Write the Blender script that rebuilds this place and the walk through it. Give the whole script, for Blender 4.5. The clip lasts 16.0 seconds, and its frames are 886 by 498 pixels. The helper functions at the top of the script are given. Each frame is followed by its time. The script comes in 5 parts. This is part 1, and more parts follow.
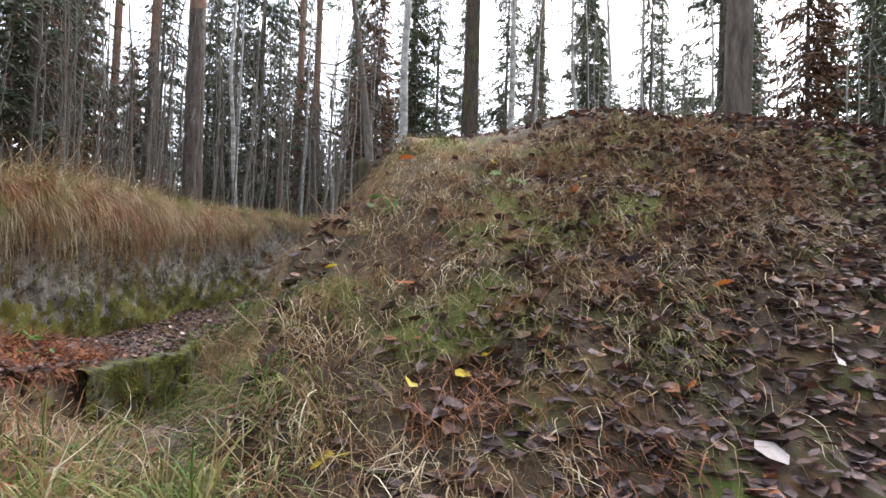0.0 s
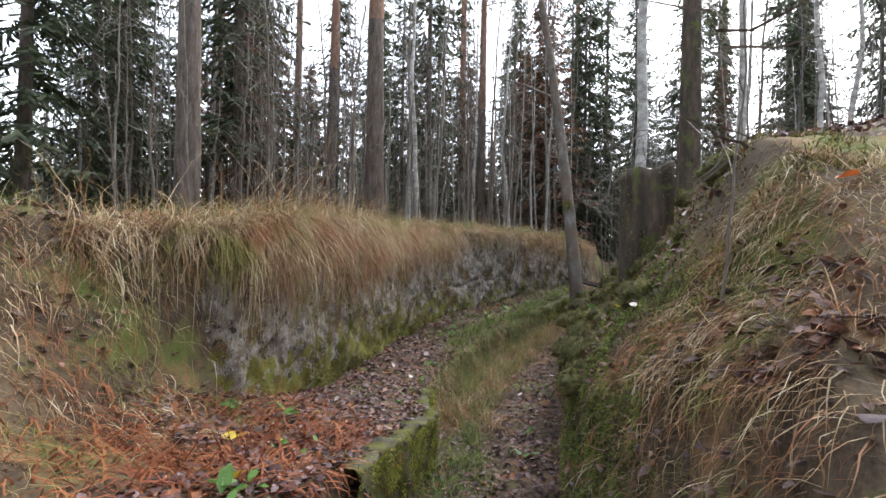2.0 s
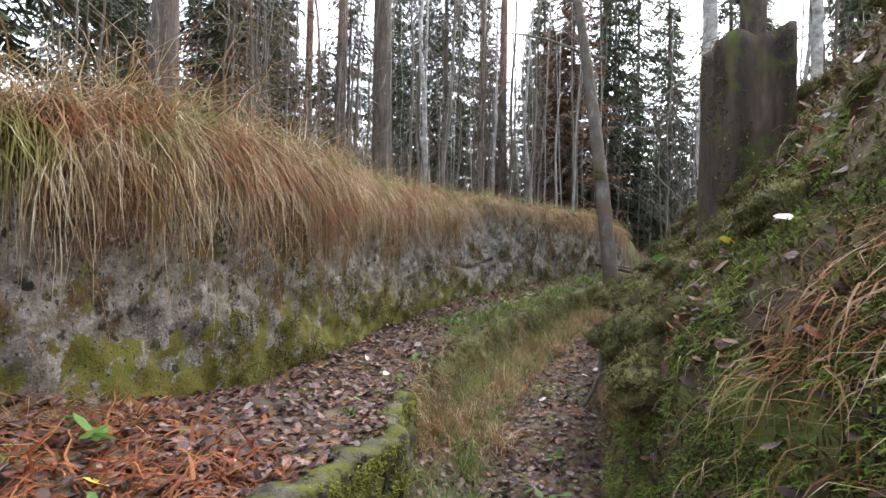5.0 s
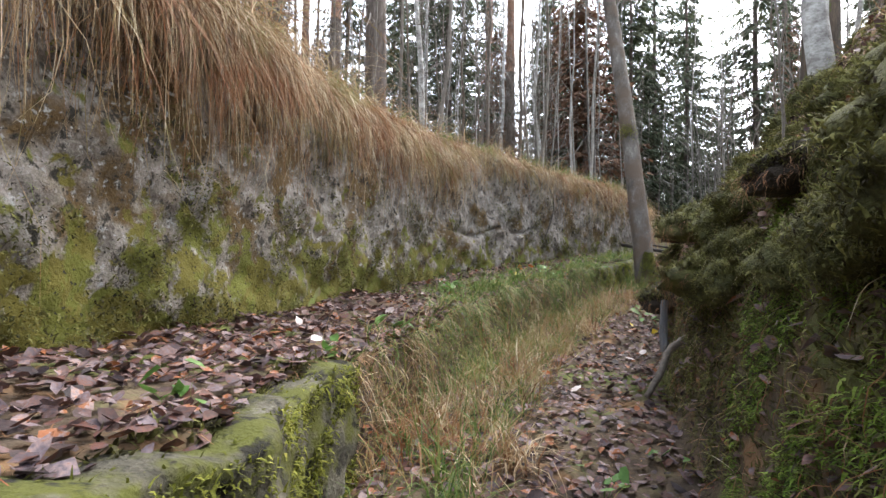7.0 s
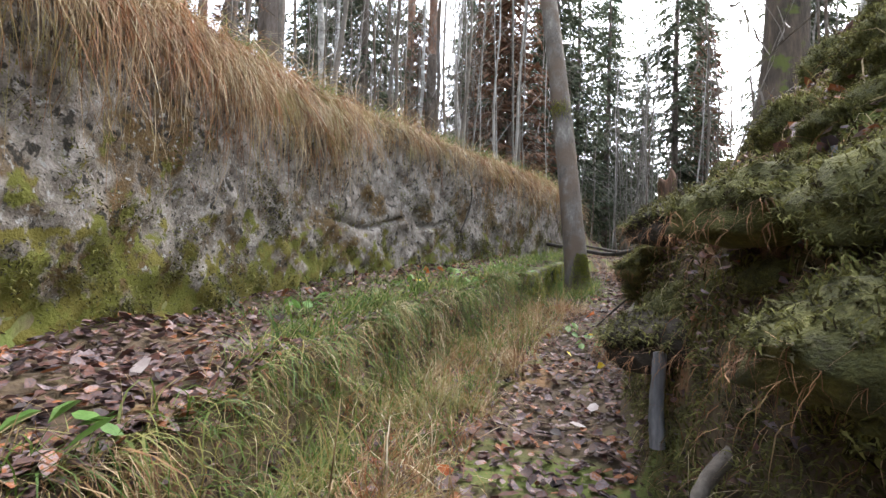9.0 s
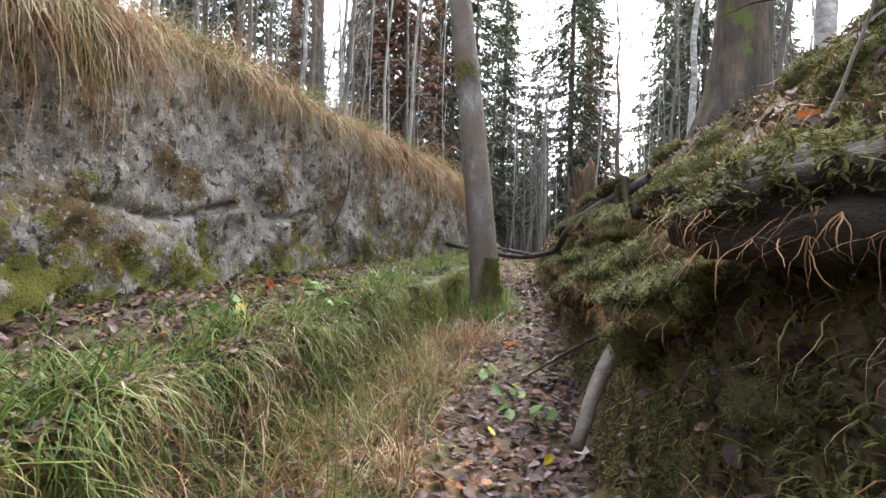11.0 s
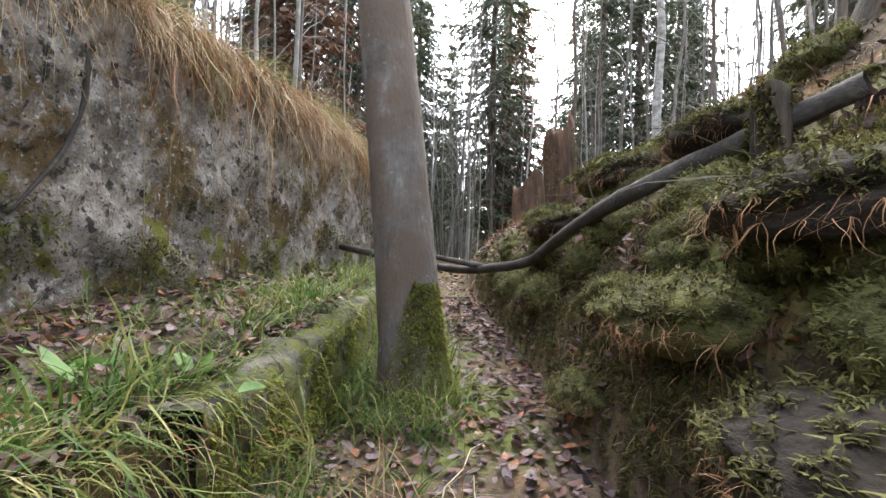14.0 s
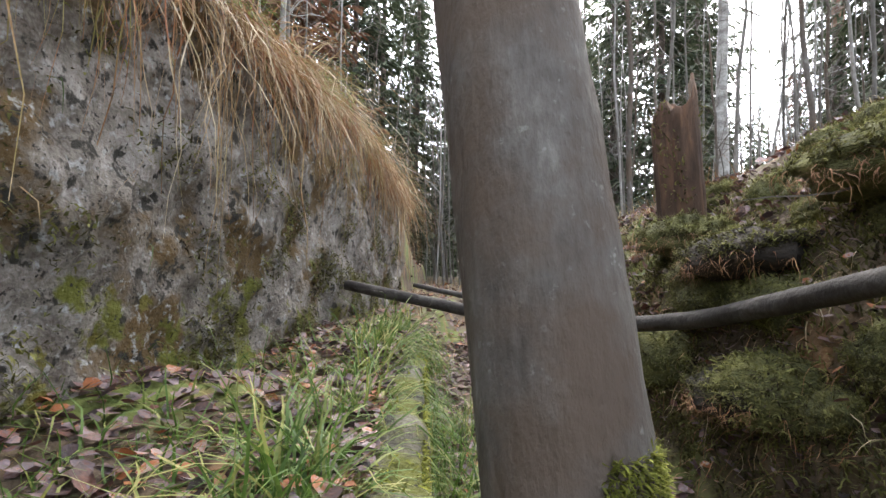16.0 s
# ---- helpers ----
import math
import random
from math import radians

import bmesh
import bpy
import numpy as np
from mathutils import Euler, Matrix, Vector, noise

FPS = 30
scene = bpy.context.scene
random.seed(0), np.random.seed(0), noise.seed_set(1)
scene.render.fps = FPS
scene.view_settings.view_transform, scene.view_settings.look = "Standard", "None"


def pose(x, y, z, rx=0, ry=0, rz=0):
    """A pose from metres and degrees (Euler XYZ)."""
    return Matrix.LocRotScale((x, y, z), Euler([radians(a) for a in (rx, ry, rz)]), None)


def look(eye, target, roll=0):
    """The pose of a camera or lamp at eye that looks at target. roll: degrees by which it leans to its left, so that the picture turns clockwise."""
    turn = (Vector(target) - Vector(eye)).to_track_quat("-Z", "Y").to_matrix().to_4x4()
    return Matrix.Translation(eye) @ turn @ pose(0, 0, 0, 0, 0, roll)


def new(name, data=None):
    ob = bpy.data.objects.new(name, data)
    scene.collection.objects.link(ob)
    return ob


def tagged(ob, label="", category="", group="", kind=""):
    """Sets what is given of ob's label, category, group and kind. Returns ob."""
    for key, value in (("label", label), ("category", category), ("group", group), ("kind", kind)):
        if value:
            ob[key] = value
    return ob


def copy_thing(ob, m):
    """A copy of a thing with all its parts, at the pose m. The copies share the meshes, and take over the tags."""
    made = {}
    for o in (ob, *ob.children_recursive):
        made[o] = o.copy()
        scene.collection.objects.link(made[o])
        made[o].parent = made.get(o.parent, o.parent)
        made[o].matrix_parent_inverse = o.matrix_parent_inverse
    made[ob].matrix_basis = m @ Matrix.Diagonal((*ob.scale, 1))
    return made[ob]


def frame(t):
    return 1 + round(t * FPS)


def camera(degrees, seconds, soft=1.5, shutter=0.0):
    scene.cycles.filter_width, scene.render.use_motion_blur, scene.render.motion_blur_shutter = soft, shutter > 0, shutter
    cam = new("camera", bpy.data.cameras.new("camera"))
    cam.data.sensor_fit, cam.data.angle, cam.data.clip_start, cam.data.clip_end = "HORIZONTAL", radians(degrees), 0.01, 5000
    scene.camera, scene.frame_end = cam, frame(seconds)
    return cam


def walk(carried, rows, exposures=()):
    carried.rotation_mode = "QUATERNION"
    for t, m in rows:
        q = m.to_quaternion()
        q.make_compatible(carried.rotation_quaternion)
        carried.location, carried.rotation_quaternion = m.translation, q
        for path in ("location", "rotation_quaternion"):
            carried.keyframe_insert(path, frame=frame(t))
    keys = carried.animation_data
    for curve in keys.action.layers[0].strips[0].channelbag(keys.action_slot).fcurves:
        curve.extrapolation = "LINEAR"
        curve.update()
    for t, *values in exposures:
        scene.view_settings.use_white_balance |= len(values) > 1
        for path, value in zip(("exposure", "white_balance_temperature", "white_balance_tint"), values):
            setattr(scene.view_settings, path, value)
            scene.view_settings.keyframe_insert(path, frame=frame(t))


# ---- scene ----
cam = camera(78.9, 16.0)
PATH = [
    (0, (0.092, 0.817, 1.501), (0.01, 2.815, 1.557), 2.0),
    (0.5, (-0.232, 1.212, 1.535), (-0.409, 3.203, 1.588), 1.9),
    (1, (-0.764, 1.664, 1.741), (-1.135, 3.629, 1.782), 1.8),
    (1.5, (-1.188, 1.818, 1.877), (-1.729, 3.744, 1.906), 1.4),
    (2, (-1.415, 2.011, 1.903), (-2.031, 3.914, 1.927), 1.2),
    (2.5, (-1.46, 2.358, 1.841), (-2.103, 4.252, 1.869), 1.3),
    (3, (-1.45, 2.726, 1.79), (-2.12, 4.611, 1.819), 1.3),
    (3.5, (-1.533, 3.057, 1.766), (-2.211, 4.938, 1.789), 1.2),
    (4, (-1.623, 3.406, 1.644), (-2.304, 5.286, 1.67), 1.2),
    (4.5, (-1.665, 3.672, 1.554), (-2.354, 5.55, 1.575), 1.2),
    (4.7, (-1.682, 3.776, 1.521), (-2.375, 5.652, 1.542), 1.2),
    (6.8, (-2.159, 5.73, 0.814), (-2.891, 7.59, 0.871), 0.6),
    (7, (-2.199, 5.867, 0.802), (-2.93, 7.728, 0.856), 0.7),
    (7.5, (-2.261, 6.299, 0.818), (-2.995, 8.159, 0.864), 1.0),
    (8, (-2.329, 6.825, 0.864), (-3.069, 8.682, 0.898), 1.3),
    (8.5, (-2.416, 7.259, 0.883), (-3.036, 9.16, 0.922), 1.6),
    (9, (-2.481, 7.8, 0.887), (-2.935, 9.747, 0.928), 1.9),
    (9.5, (-2.583, 8.228, 0.848), (-2.957, 10.192, 0.902), 2.4),
    (10, (-2.646, 8.795, 0.922), (-2.93, 10.775, 0.967), 2.0),
    (10.2, (-2.648, 8.987, 0.972), (-2.874, 10.974, 1.016), 2.1),
    (12.3, (-2.636, 11.34, 0.999), (-2.563, 13.338, 1.047), 2.0),
    (12.5, (-2.628, 11.56, 1.016), (-2.528, 13.557, 1.069), 2.1),
    (13, (-2.614, 12.107, 1.06), (-2.48, 14.102, 1.11), 2.0),
    (13.5, (-2.61, 12.586, 1.087), (-2.425, 14.577, 1.139), 2.1),
    (14, (-2.589, 13.136, 1.162), (-2.322, 15.117, 1.208), 2.1),
    (14.5, (-2.625, 13.631, 1.229), (-2.341, 15.611, 1.271), 2.0),
    (15, (-2.597, 14.087, 1.292), (-2.297, 16.064, 1.343), 1.3),
    (15.5, (-2.604, 14.532, 1.35), (-2.314, 16.51, 1.402), 0.8),
    (16, (-2.776, 15.033, 1.346), (-2.491, 17.01, 1.451), 1.0),
]
walk(cam, [(t, look(e, g, r)) for t, e, g, r in PATH], [(0, 2.2), (2.5, 2.3), (4.5, 2.5), (7, 2.85), (10, 3.0), (12.5, 3.2), (16, 3.15)])

# ---- light ----
world = bpy.data.worlds.new("overcast_sky")
scene.world = world
world.use_nodes = True
wn, wl = world.node_tree.nodes, world.node_tree.links
sky = wn.new("ShaderNodeTexSky")
sky.sky_type, sky.sun_disc = "NISHITA", False
sky.sun_elevation, sky.sun_rotation = radians(42), radians(24)
hsv = wn.new("ShaderNodeHueSaturation")
hsv.inputs["Saturation"].default_value = 0.4
wl.new(sky.outputs[0], hsv.inputs["Color"])
wl.new(hsv.outputs[0], wn["Background"].inputs[0])
wn["Background"].inputs[1].default_value = 0.15
sun = new("sun", bpy.data.lights.new("sun", "SUN"))
sun.data.energy, sun.data.angle, sun.data.color = 1.5, radians(60), (1.0, 0.95, 0.88)
sun.matrix_world = look((14, 32, 32), (0, 0, 0))

# ---- materials ----
def mat(name, stops, scale=6.0, rough=0.85, bump=0.3, bscale=60.0, detail=8.0, rand="", randamt=0.25, stretch=None, spec=0.3, transl=0.0):
    """Two-scale noise colour over a ramp of (position, rgb), with fine bump; rand: 'object' or 'island' variation."""
    m = bpy.data.materials.new(name)
    m.use_nodes = True
    n, l = m.node_tree.nodes, m.node_tree.links
    b = n["Principled BSDF"]
    b.inputs["Roughness"].default_value = rough
    b.inputs["Specular IOR Level"].default_value = spec
    tc = n.new("ShaderNodeTexCoord")
    vec = tc.outputs["Object"]
    if stretch:
        mp = n.new("ShaderNodeMapping")
        mp.inputs["Scale"].default_value = stretch
        l.new(vec, mp.inputs[0])
        vec = mp.outputs[0]
    big = n.new("ShaderNodeTexNoise")
    big.inputs["Scale"].default_value, big.inputs["Detail"].default_value, big.inputs["Roughness"].default_value = scale, detail, 0.65
    l.new(vec, big.inputs["Vector"])
    fine = n.new("ShaderNodeTexNoise")
    fine.inputs["Scale"].default_value, fine.inputs["Detail"].default_value = bscale, 4.0
    l.new(vec, fine.inputs["Vector"])
    mix = n.new("ShaderNodeMath")
    mix.operation = "MULTIPLY_ADD"
    mix.inputs[1].default_value = 0.45
    l.new(fine.outputs[0], mix.inputs[0])
    sc = n.new("ShaderNodeMath")
    sc.operation = "MULTIPLY_ADD"
    sc.inputs[1].default_value, sc.inputs[2].default_value = 1.5, -0.45
    l.new(big.outputs[0], sc.inputs[0])
    l.new(sc.outputs[0], mix.inputs[2])
    fac = mix.outputs[0]
    if rand:
        src = n.new("ShaderNodeObjectInfo").outputs["Random"] if rand == "object" else n.new("ShaderNodeNewGeometry").outputs["Random Per Island"]
        ra = n.new("ShaderNodeMath")
        ra.operation = "MULTIPLY_ADD"
        ra.inputs[1].default_value, ra.inputs[2].default_value = randamt * 2, -randamt
        l.new(src, ra.inputs[0])
        ad = n.new("ShaderNodeMath")
        l.new(fac, ad.inputs[0])
        l.new(ra.outputs[0], ad.inputs[1])
        fac = ad.outputs[0]
    ramp = n.new("ShaderNodeValToRGB")
    e = ramp.color_ramp.elements
    while len(e) < len(stops):
        e.new(0.5)
    for i, (p, c) in enumerate(stops):
        e[i].position, e[i].color = p, (*c, 1)
    l.new(fac, ramp.inputs[0])
    l.new(ramp.outputs[0], b.inputs["Base Color"])
    if bump:
        bp = n.new("ShaderNodeBump")
        bp.inputs["Strength"].default_value, bp.inputs["Distance"].default_value = bump, 0.02
        l.new(mix.outputs[0], bp.inputs["Height"])
        l.new(bp.outputs[0], b.inputs["Normal"])
    if transl:
        tr = n.new("ShaderNodeBsdfTranslucent")
        l.new(ramp.outputs[0], tr.inputs[0])
        ms = n.new("ShaderNodeMixShader")
        ms.inputs[0].default_value = transl
        l.new(b.outputs[0], ms.inputs[1])
        l.new(tr.outputs[0], ms.inputs[2])
        l.new(ms.outputs[0], n["Material Output"].inputs[0])
    return m


def overlay(m, color, scale, lo, hi, axis_z=None, seed=0.0):
    """Lays patches of another colour over a material's base colour, by noise, and by world height if axis_z=(from, to)."""
    n, l = m.node_tree.nodes, m.node_tree.links
    b = n["Principled BSDF"]
    src = b.inputs["Base Color"].links[0].from_socket
    tc = n.new("ShaderNodeTexCoord")
    mp = n.new("ShaderNodeMapping")
    mp.inputs["Location"].default_value = (seed, seed * 0.7, seed * 1.3)
    l.new(tc.outputs["Object"], mp.inputs[0])
    nz = n.new("ShaderNodeTexNoise")
    nz.inputs["Scale"].default_value, nz.inputs["Detail"].default_value, nz.inputs["Roughness"].default_value = scale, 7, 0.6
    l.new(mp.outputs[0], nz.inputs["Vector"])
    f = nz.outputs[0]
    if axis_z:
        sx = n.new("ShaderNodeSeparateXYZ")
        l.new(tc.outputs["Object"], sx.inputs[0])
        mr = n.new("ShaderNodeMapRange")
        mr.clamp = False
        mr.inputs[1].default_value, mr.inputs[2].default_value = axis_z
        mr.inputs[3].default_value, mr.inputs[4].default_value = 0.16, -0.16
        l.new(sx.outputs[2], mr.inputs[0])
        ad = n.new("ShaderNodeMath")
        l.new(f, ad.inputs[0])
        l.new(mr.outputs[0], ad.inputs[1])
        f = ad.outputs[0]
    r = n.new("ShaderNodeMapRange")
    r.inputs[1].default_value, r.inputs[2].default_value = lo, hi
    l.new(f, r.inputs[0])
    mx = n.new("ShaderNodeMix")
    mx.data_type = "RGBA"
    l.new(r.outputs[0], mx.inputs[0])
    l.new(src, mx.inputs[6])
    mx.inputs[7].default_value = (*color, 1)
    l.new(mx.outputs[2], b.inputs["Base Color"])
    return m


M_soil = mat("forest_soil", [(0.15, (0.025, 0.019, 0.014)), (0.4, (0.06, 0.042, 0.028)), (0.6, (0.1, 0.072, 0.045)), (0.85, (0.12, 0.115, 0.05))], 2.2, 0.95, 0.9, 45)
overlay(M_soil, (0.10, 0.12, 0.03), 1.1, 0.52, 0.62)
overlay(M_soil, (0.19, 0.11, 0.055), 2.7, 0.55, 0.66, None, 5.0)
M_conc = mat("weathered_concrete", [(0.15, (0.03, 0.025, 0.022)), (0.38, (0.11, 0.093, 0.077)), (0.58, (0.2, 0.176, 0.154)), (0.85, (0.36, 0.335, 0.31))], 5.5, 0.92, 1.0, 70, 12)
overlay(M_conc, (0.1, 0.064, 0.026), 2.3, 0.52, 0.6, None, 6.0)
overlay(M_conc, (0.3, 0.3, 0.29), 26.0, 0.57, 0.66, None, 3.0)
overlay(M_conc, (0.03, 0.027, 0.022), 13.0, 0.56, 0.62, None, 9.0)
overlay(M_conc, (0.11, 0.115, 0.02), 4.5, 0.5, 0.55, (0.2, 1.6), 1.0)
overlay(M_conc, (0.12, 0.105, 0.02), 6.5, 0.56, 0.61, (0.2, 1.8), 12.0)
overlay(M_conc, (0.022, 0.02, 0.016), 48.0, 0.6, 0.65, None, 15.0)
M_kerb = mat("mossy_concrete_edge", [(0.15, (0.02, 0.018, 0.014)), (0.4, (0.06, 0.055, 0.04)), (0.6, (0.11, 0.1, 0.075)), (0.85, (0.2, 0.185, 0.155))], 6, 0.95, 1.0, 70, 12)
overlay(M_kerb, (0.085, 0.09, 0.018), 5.0, 0.44, 0.54, None, 4.0)
overlay(M_kerb, (0.02, 0.018, 0.013), 11.0, 0.55, 0.62, None, 7.0)
M_mossy = mat("bright_moss", [(0.1, (0.06, 0.06, 0.015)), (0.4, (0.13, 0.14, 0.022)), (0.7, (0.22, 0.23, 0.035)), (0.95, (0.34, 0.33, 0.08))], 5, 0.95, 0.9, 70, rand="island", randamt=0.3, transl=0.25)
M_fresh = mat("fresh_green_moss", [(0.1, (0.06, 0.1, 0.02)), (0.4, (0.14, 0.22, 0.035)), (0.7, (0.24, 0.34, 0.055)), (0.95, (0.36, 0.44, 0.11))], 5, 0.95, 0.9, 70, rand="island", randamt=0.3, transl=0.3)
M_moss = mat("moss", [(0.1, (0.028, 0.02, 0.011)), (0.32, (0.055, 0.05, 0.02)), (0.6, (0.115, 0.115, 0.034)), (0.92, (0.23, 0.22, 0.075))], 5, 0.95, 0.9, 70, rand="island", randamt=0.3, transl=0.25)
M_mossbody = mat("moss_cushion", [(0.2, (0.03, 0.028, 0.014)), (0.5, (0.085, 0.085, 0.028)), (0.8, (0.17, 0.16, 0.05))], 7, 0.98, 1.0, 120)
M_straw = mat("dry_grass", [(0.0, (0.075, 0.036, 0.018)), (0.22, (0.19, 0.095, 0.045)), (0.42, (0.26, 0.165, 0.08)), (0.6, (0.36, 0.25, 0.14)), (0.8, (0.48, 0.38, 0.24)), (1.0, (0.66, 0.58, 0.42))], 3, 0.7, 0, 50, rand="island", randamt=0.4, transl=0.3)
overlay(M_straw, (0.26, 0.1, 0.042), 2.2, 0.52, 0.57, None, 2.0)
overlay(M_straw, (0.2, 0.19, 0.055), 1.7, 0.54, 0.6, None, 11.0)
overlay(M_straw, (0.085, 0.05, 0.03), 5.0, 0.56, 0.62, None, 17.0)
M_grass = mat("green_grass", [(0.0, (0.03, 0.06, 0.012)), (0.4, (0.075, 0.135, 0.025)), (0.7, (0.15, 0.19, 0.05)), (1.0, (0.3, 0.28, 0.1))], 3, 0.6, 0, 50, rand="island", randamt=0.4, transl=0.35)
M_litter = mat("dead_leaves", [(0.0, (0.028, 0.02, 0.022)), (0.2, (0.06, 0.034, 0.031)), (0.4, (0.12, 0.048, 0.033)), (0.54, (0.075, 0.06, 0.07)), (0.68, (0.145, 0.083, 0.07)), (0.82, (0.15, 0.12, 0.135)), (0.94, (0.3, 0.21, 0.19)), (1.0, (0.25, 0.09, 0.035))], 4, 0.65, 0.3, 90, rand="island", randamt=0.5, transl=0.12)
M_needles = mat("pine_needle_litter", [(0.0, (0.13, 0.06, 0.03)), (0.5, (0.24, 0.12, 0.06)), (1.0, (0.38, 0.22, 0.11))], 4, 0.8, 0, 50, rand="island", randamt=0.5)
M_bracken = mat("withered_bracken", [(0.0, (0.1, 0.03, 0.016)), (0.5, (0.24, 0.075, 0.035)), (1.0, (0.36, 0.15, 0.06))], 4, 0.8, 0, 50, rand="island", randamt=0.4, transl=0.2)
M_yellow = mat("yellow_leaf", [(0.2, (0.5, 0.36, 0.03)), (0.6, (0.72, 0.55, 0.06)), (0.9, (0.62, 0.52, 0.16))], 8, 0.6, 0.2, 80, rand="object", transl=0.3)
M_orange = mat("orange_leaf", [(0.2, (0.3, 0.07, 0.02)), (0.6, (0.55, 0.16, 0.035)), (0.9, (0.5, 0.22, 0.07))], 8, 0.6, 0.2, 80, rand="object", transl=0.3)
M_pale = mat("pale_leaf", [(0.2, (0.36, 0.3, 0.29)), (0.6, (0.5, 0.44, 0.42)), (0.9, (0.62, 0.58, 0.55))], 8, 0.55, 0.2, 80, rand="object", transl=0.1)
M_herb = mat("green_herb_leaf", [(0.2, (0.05, 0.12, 0.025)), (0.6, (0.1, 0.2, 0.045)), (0.9, (0.17, 0.26, 0.08))], 8, 0.5, 0.2, 80, rand="island", transl=0.3)
M_alder = mat("grey_alder_bark", [(0.1, (0.03, 0.025, 0.022)), (0.4, (0.085, 0.073, 0.063)), (0.65, (0.135, 0.12, 0.105)), (0.9, (0.26, 0.245, 0.225))], 6, 0.85, 0.9, 50, stretch=(1, 1, 0.45))
overlay(M_alder, (0.24, 0.23, 0.21), 26, 0.62, 0.7, None, 2.0)
overlay(M_alder, (0.1, 0.073, 0.054), 2.5, 0.44, 0.6, None, 8.0)
M_pine = mat("pine_bark", [(0.15, (0.035, 0.028, 0.024)), (0.45, (0.09, 0.07, 0.058)), (0.7, (0.14, 0.113, 0.097)), (0.9, (0.2, 0.17, 0.15))], 7, 0.9, 1.0, 30, stretch=(1, 1, 0.22))
M_pinered = mat("upper_pine_bark", [(0.15, (0.09, 0.052, 0.038)), (0.5, (0.19, 0.105, 0.072)), (0.85, (0.29, 0.175, 0.12))], 6, 0.85, 0.7, 25, stretch=(1, 1, 0.3))
M_birch = mat("young_birch_bark", [(0.15, (0.1, 0.09, 0.08)), (0.45, (0.27, 0.255, 0.235)), (0.7, (0.44, 0.425, 0.4)), (0.9, (0.58, 0.56, 0.54))], 5, 0.8, 0.4, 40, stretch=(1, 1, 1.6))
M_twig = mat("bare_twigs", [(0.2, (0.06, 0.05, 0.043)), (0.6, (0.14, 0.12, 0.1)), (0.9, (0.22, 0.19, 0.17))], 4, 0.85, 0, 40, rand="island", randamt=0.3)
M_stem = mat("thicket_bark", [(0.2, (0.1, 0.09, 0.08)), (0.6, (0.2, 0.185, 0.165)), (0.9, (0.32, 0.3, 0.28))], 4, 0.85, 0, 40, rand="island", randamt=0.35)
# needle greens raised and greyed: the haze among the trees is in this colour
M_spruce = mat("hazed_spruce_needles", [(0.0, (0.022, 0.03, 0.02)), (0.4, (0.052, 0.068, 0.038)), (0.8, (0.09, 0.105, 0.06)), (1.0, (0.13, 0.135, 0.085))], 2, 0.7, 0, 30, rand="island", randamt=0.35, transl=0.2)
M_brown = mat("withered_spruce_needles", [(0.0, (0.06, 0.03, 0.02)), (0.5, (0.14, 0.075, 0.045)), (1.0, (0.22, 0.13, 0.085))], 2, 0.8, 0, 30, rand="island", randamt=0.35, transl=0.2)
M_rot = mat("rotten_wood", [(0.15, (0.014, 0.011, 0.009)), (0.45, (0.045, 0.035, 0.026)), (0.7, (0.085, 0.062, 0.045)), (0.9, (0.15, 0.11, 0.08))], 6, 0.9, 1.0, 30, stretch=(1, 1, 0.25))
overlay(M_rot, (0.07, 0.08, 0.02), 4, 0.56, 0.64, None, 4.0)
M_rotred = mat("fresh_rotten_wood", [(0.15, (0.022, 0.015, 0.011)), (0.5, (0.075, 0.045, 0.03)), (0.9, (0.2, 0.105, 0.06))], 6, 0.9, 1.0, 30, stretch=(1, 1, 0.25))
M_log = mat("dead_branch_bark", [(0.15, (0.018, 0.015, 0.013)), (0.5, (0.042, 0.036, 0.032)), (0.9, (0.09, 0.08, 0.072))], 6, 0.85, 0.6, 45)
M_steel = mat("weathered_grey_stake", [(0.15, (0.05, 0.05, 0.055)), (0.5, (0.13, 0.13, 0.14)), (0.9, (0.27, 0.27, 0.28))], 8, 0.55, 0.4, 60, stretch=(1, 1, 0.2))
M_root = mat("bare_root", [(0.15, (0.05, 0.04, 0.032)), (0.5, (0.12, 0.1, 0.082)), (0.9, (0.22, 0.19, 0.165))], 8, 0.75, 0.5, 50)
M_pit = mat("dark_earth", [(0.2, (0.014, 0.011, 0.009)), (0.6, (0.035, 0.027, 0.02)), (0.9, (0.07, 0.05, 0.035))], 6, 0.95, 1.0, 40)

# ---- plan of the trench ----
rng = np.random.default_rng(7)


def wall_x(y):
    k = np.array([-8, 3, 6.9, 9.5, 11.5, 13, 14.6, 16, 17, 19, 22, 30])
    v = np.array([-4.0, -4.2, -4.45, -4.85, -4.98, -4.9, -4.42, -3.97, -3.62, -3.0, -2.3, -1.0])
    return sum(np.interp(y + d, k, v) for d in (-0.7, -0.35, 0, 0.35, 0.7)) / 5


def crest_z(y):
    return np.interp(y, [-8, 2, 5, 7, 10, 13.4, 16, 19, 22, 26], [1.6, 1.78, 2.03, 2.24, 2.3, 2.48, 2.5, 2.55, 2.3, 1.6])


def ledge_z(y):
    return np.interp(y, [-8, 2, 4, 5.5, 7.4, 9.6, 11.2, 14, 16, 18.2, 22, 26], [0.65, 0.7, 0.6, 0.5, 0.36, 0.38, 0.45, 0.68, 0.85, 0.93, 1.0, 1.1])


def ledge_x(y):
    return np.interp(y, [-8, 3.5, 5.5, 6.85, 7.4, 8.57, 10, 12, 14, 16, 18.2, 22, 26], [-2.9, -2.95, -3.04, -3.08, -3.38, -3.58, -3.68, -3.65, -3.2, -2.75, -2.5, -1.6, -0.6])


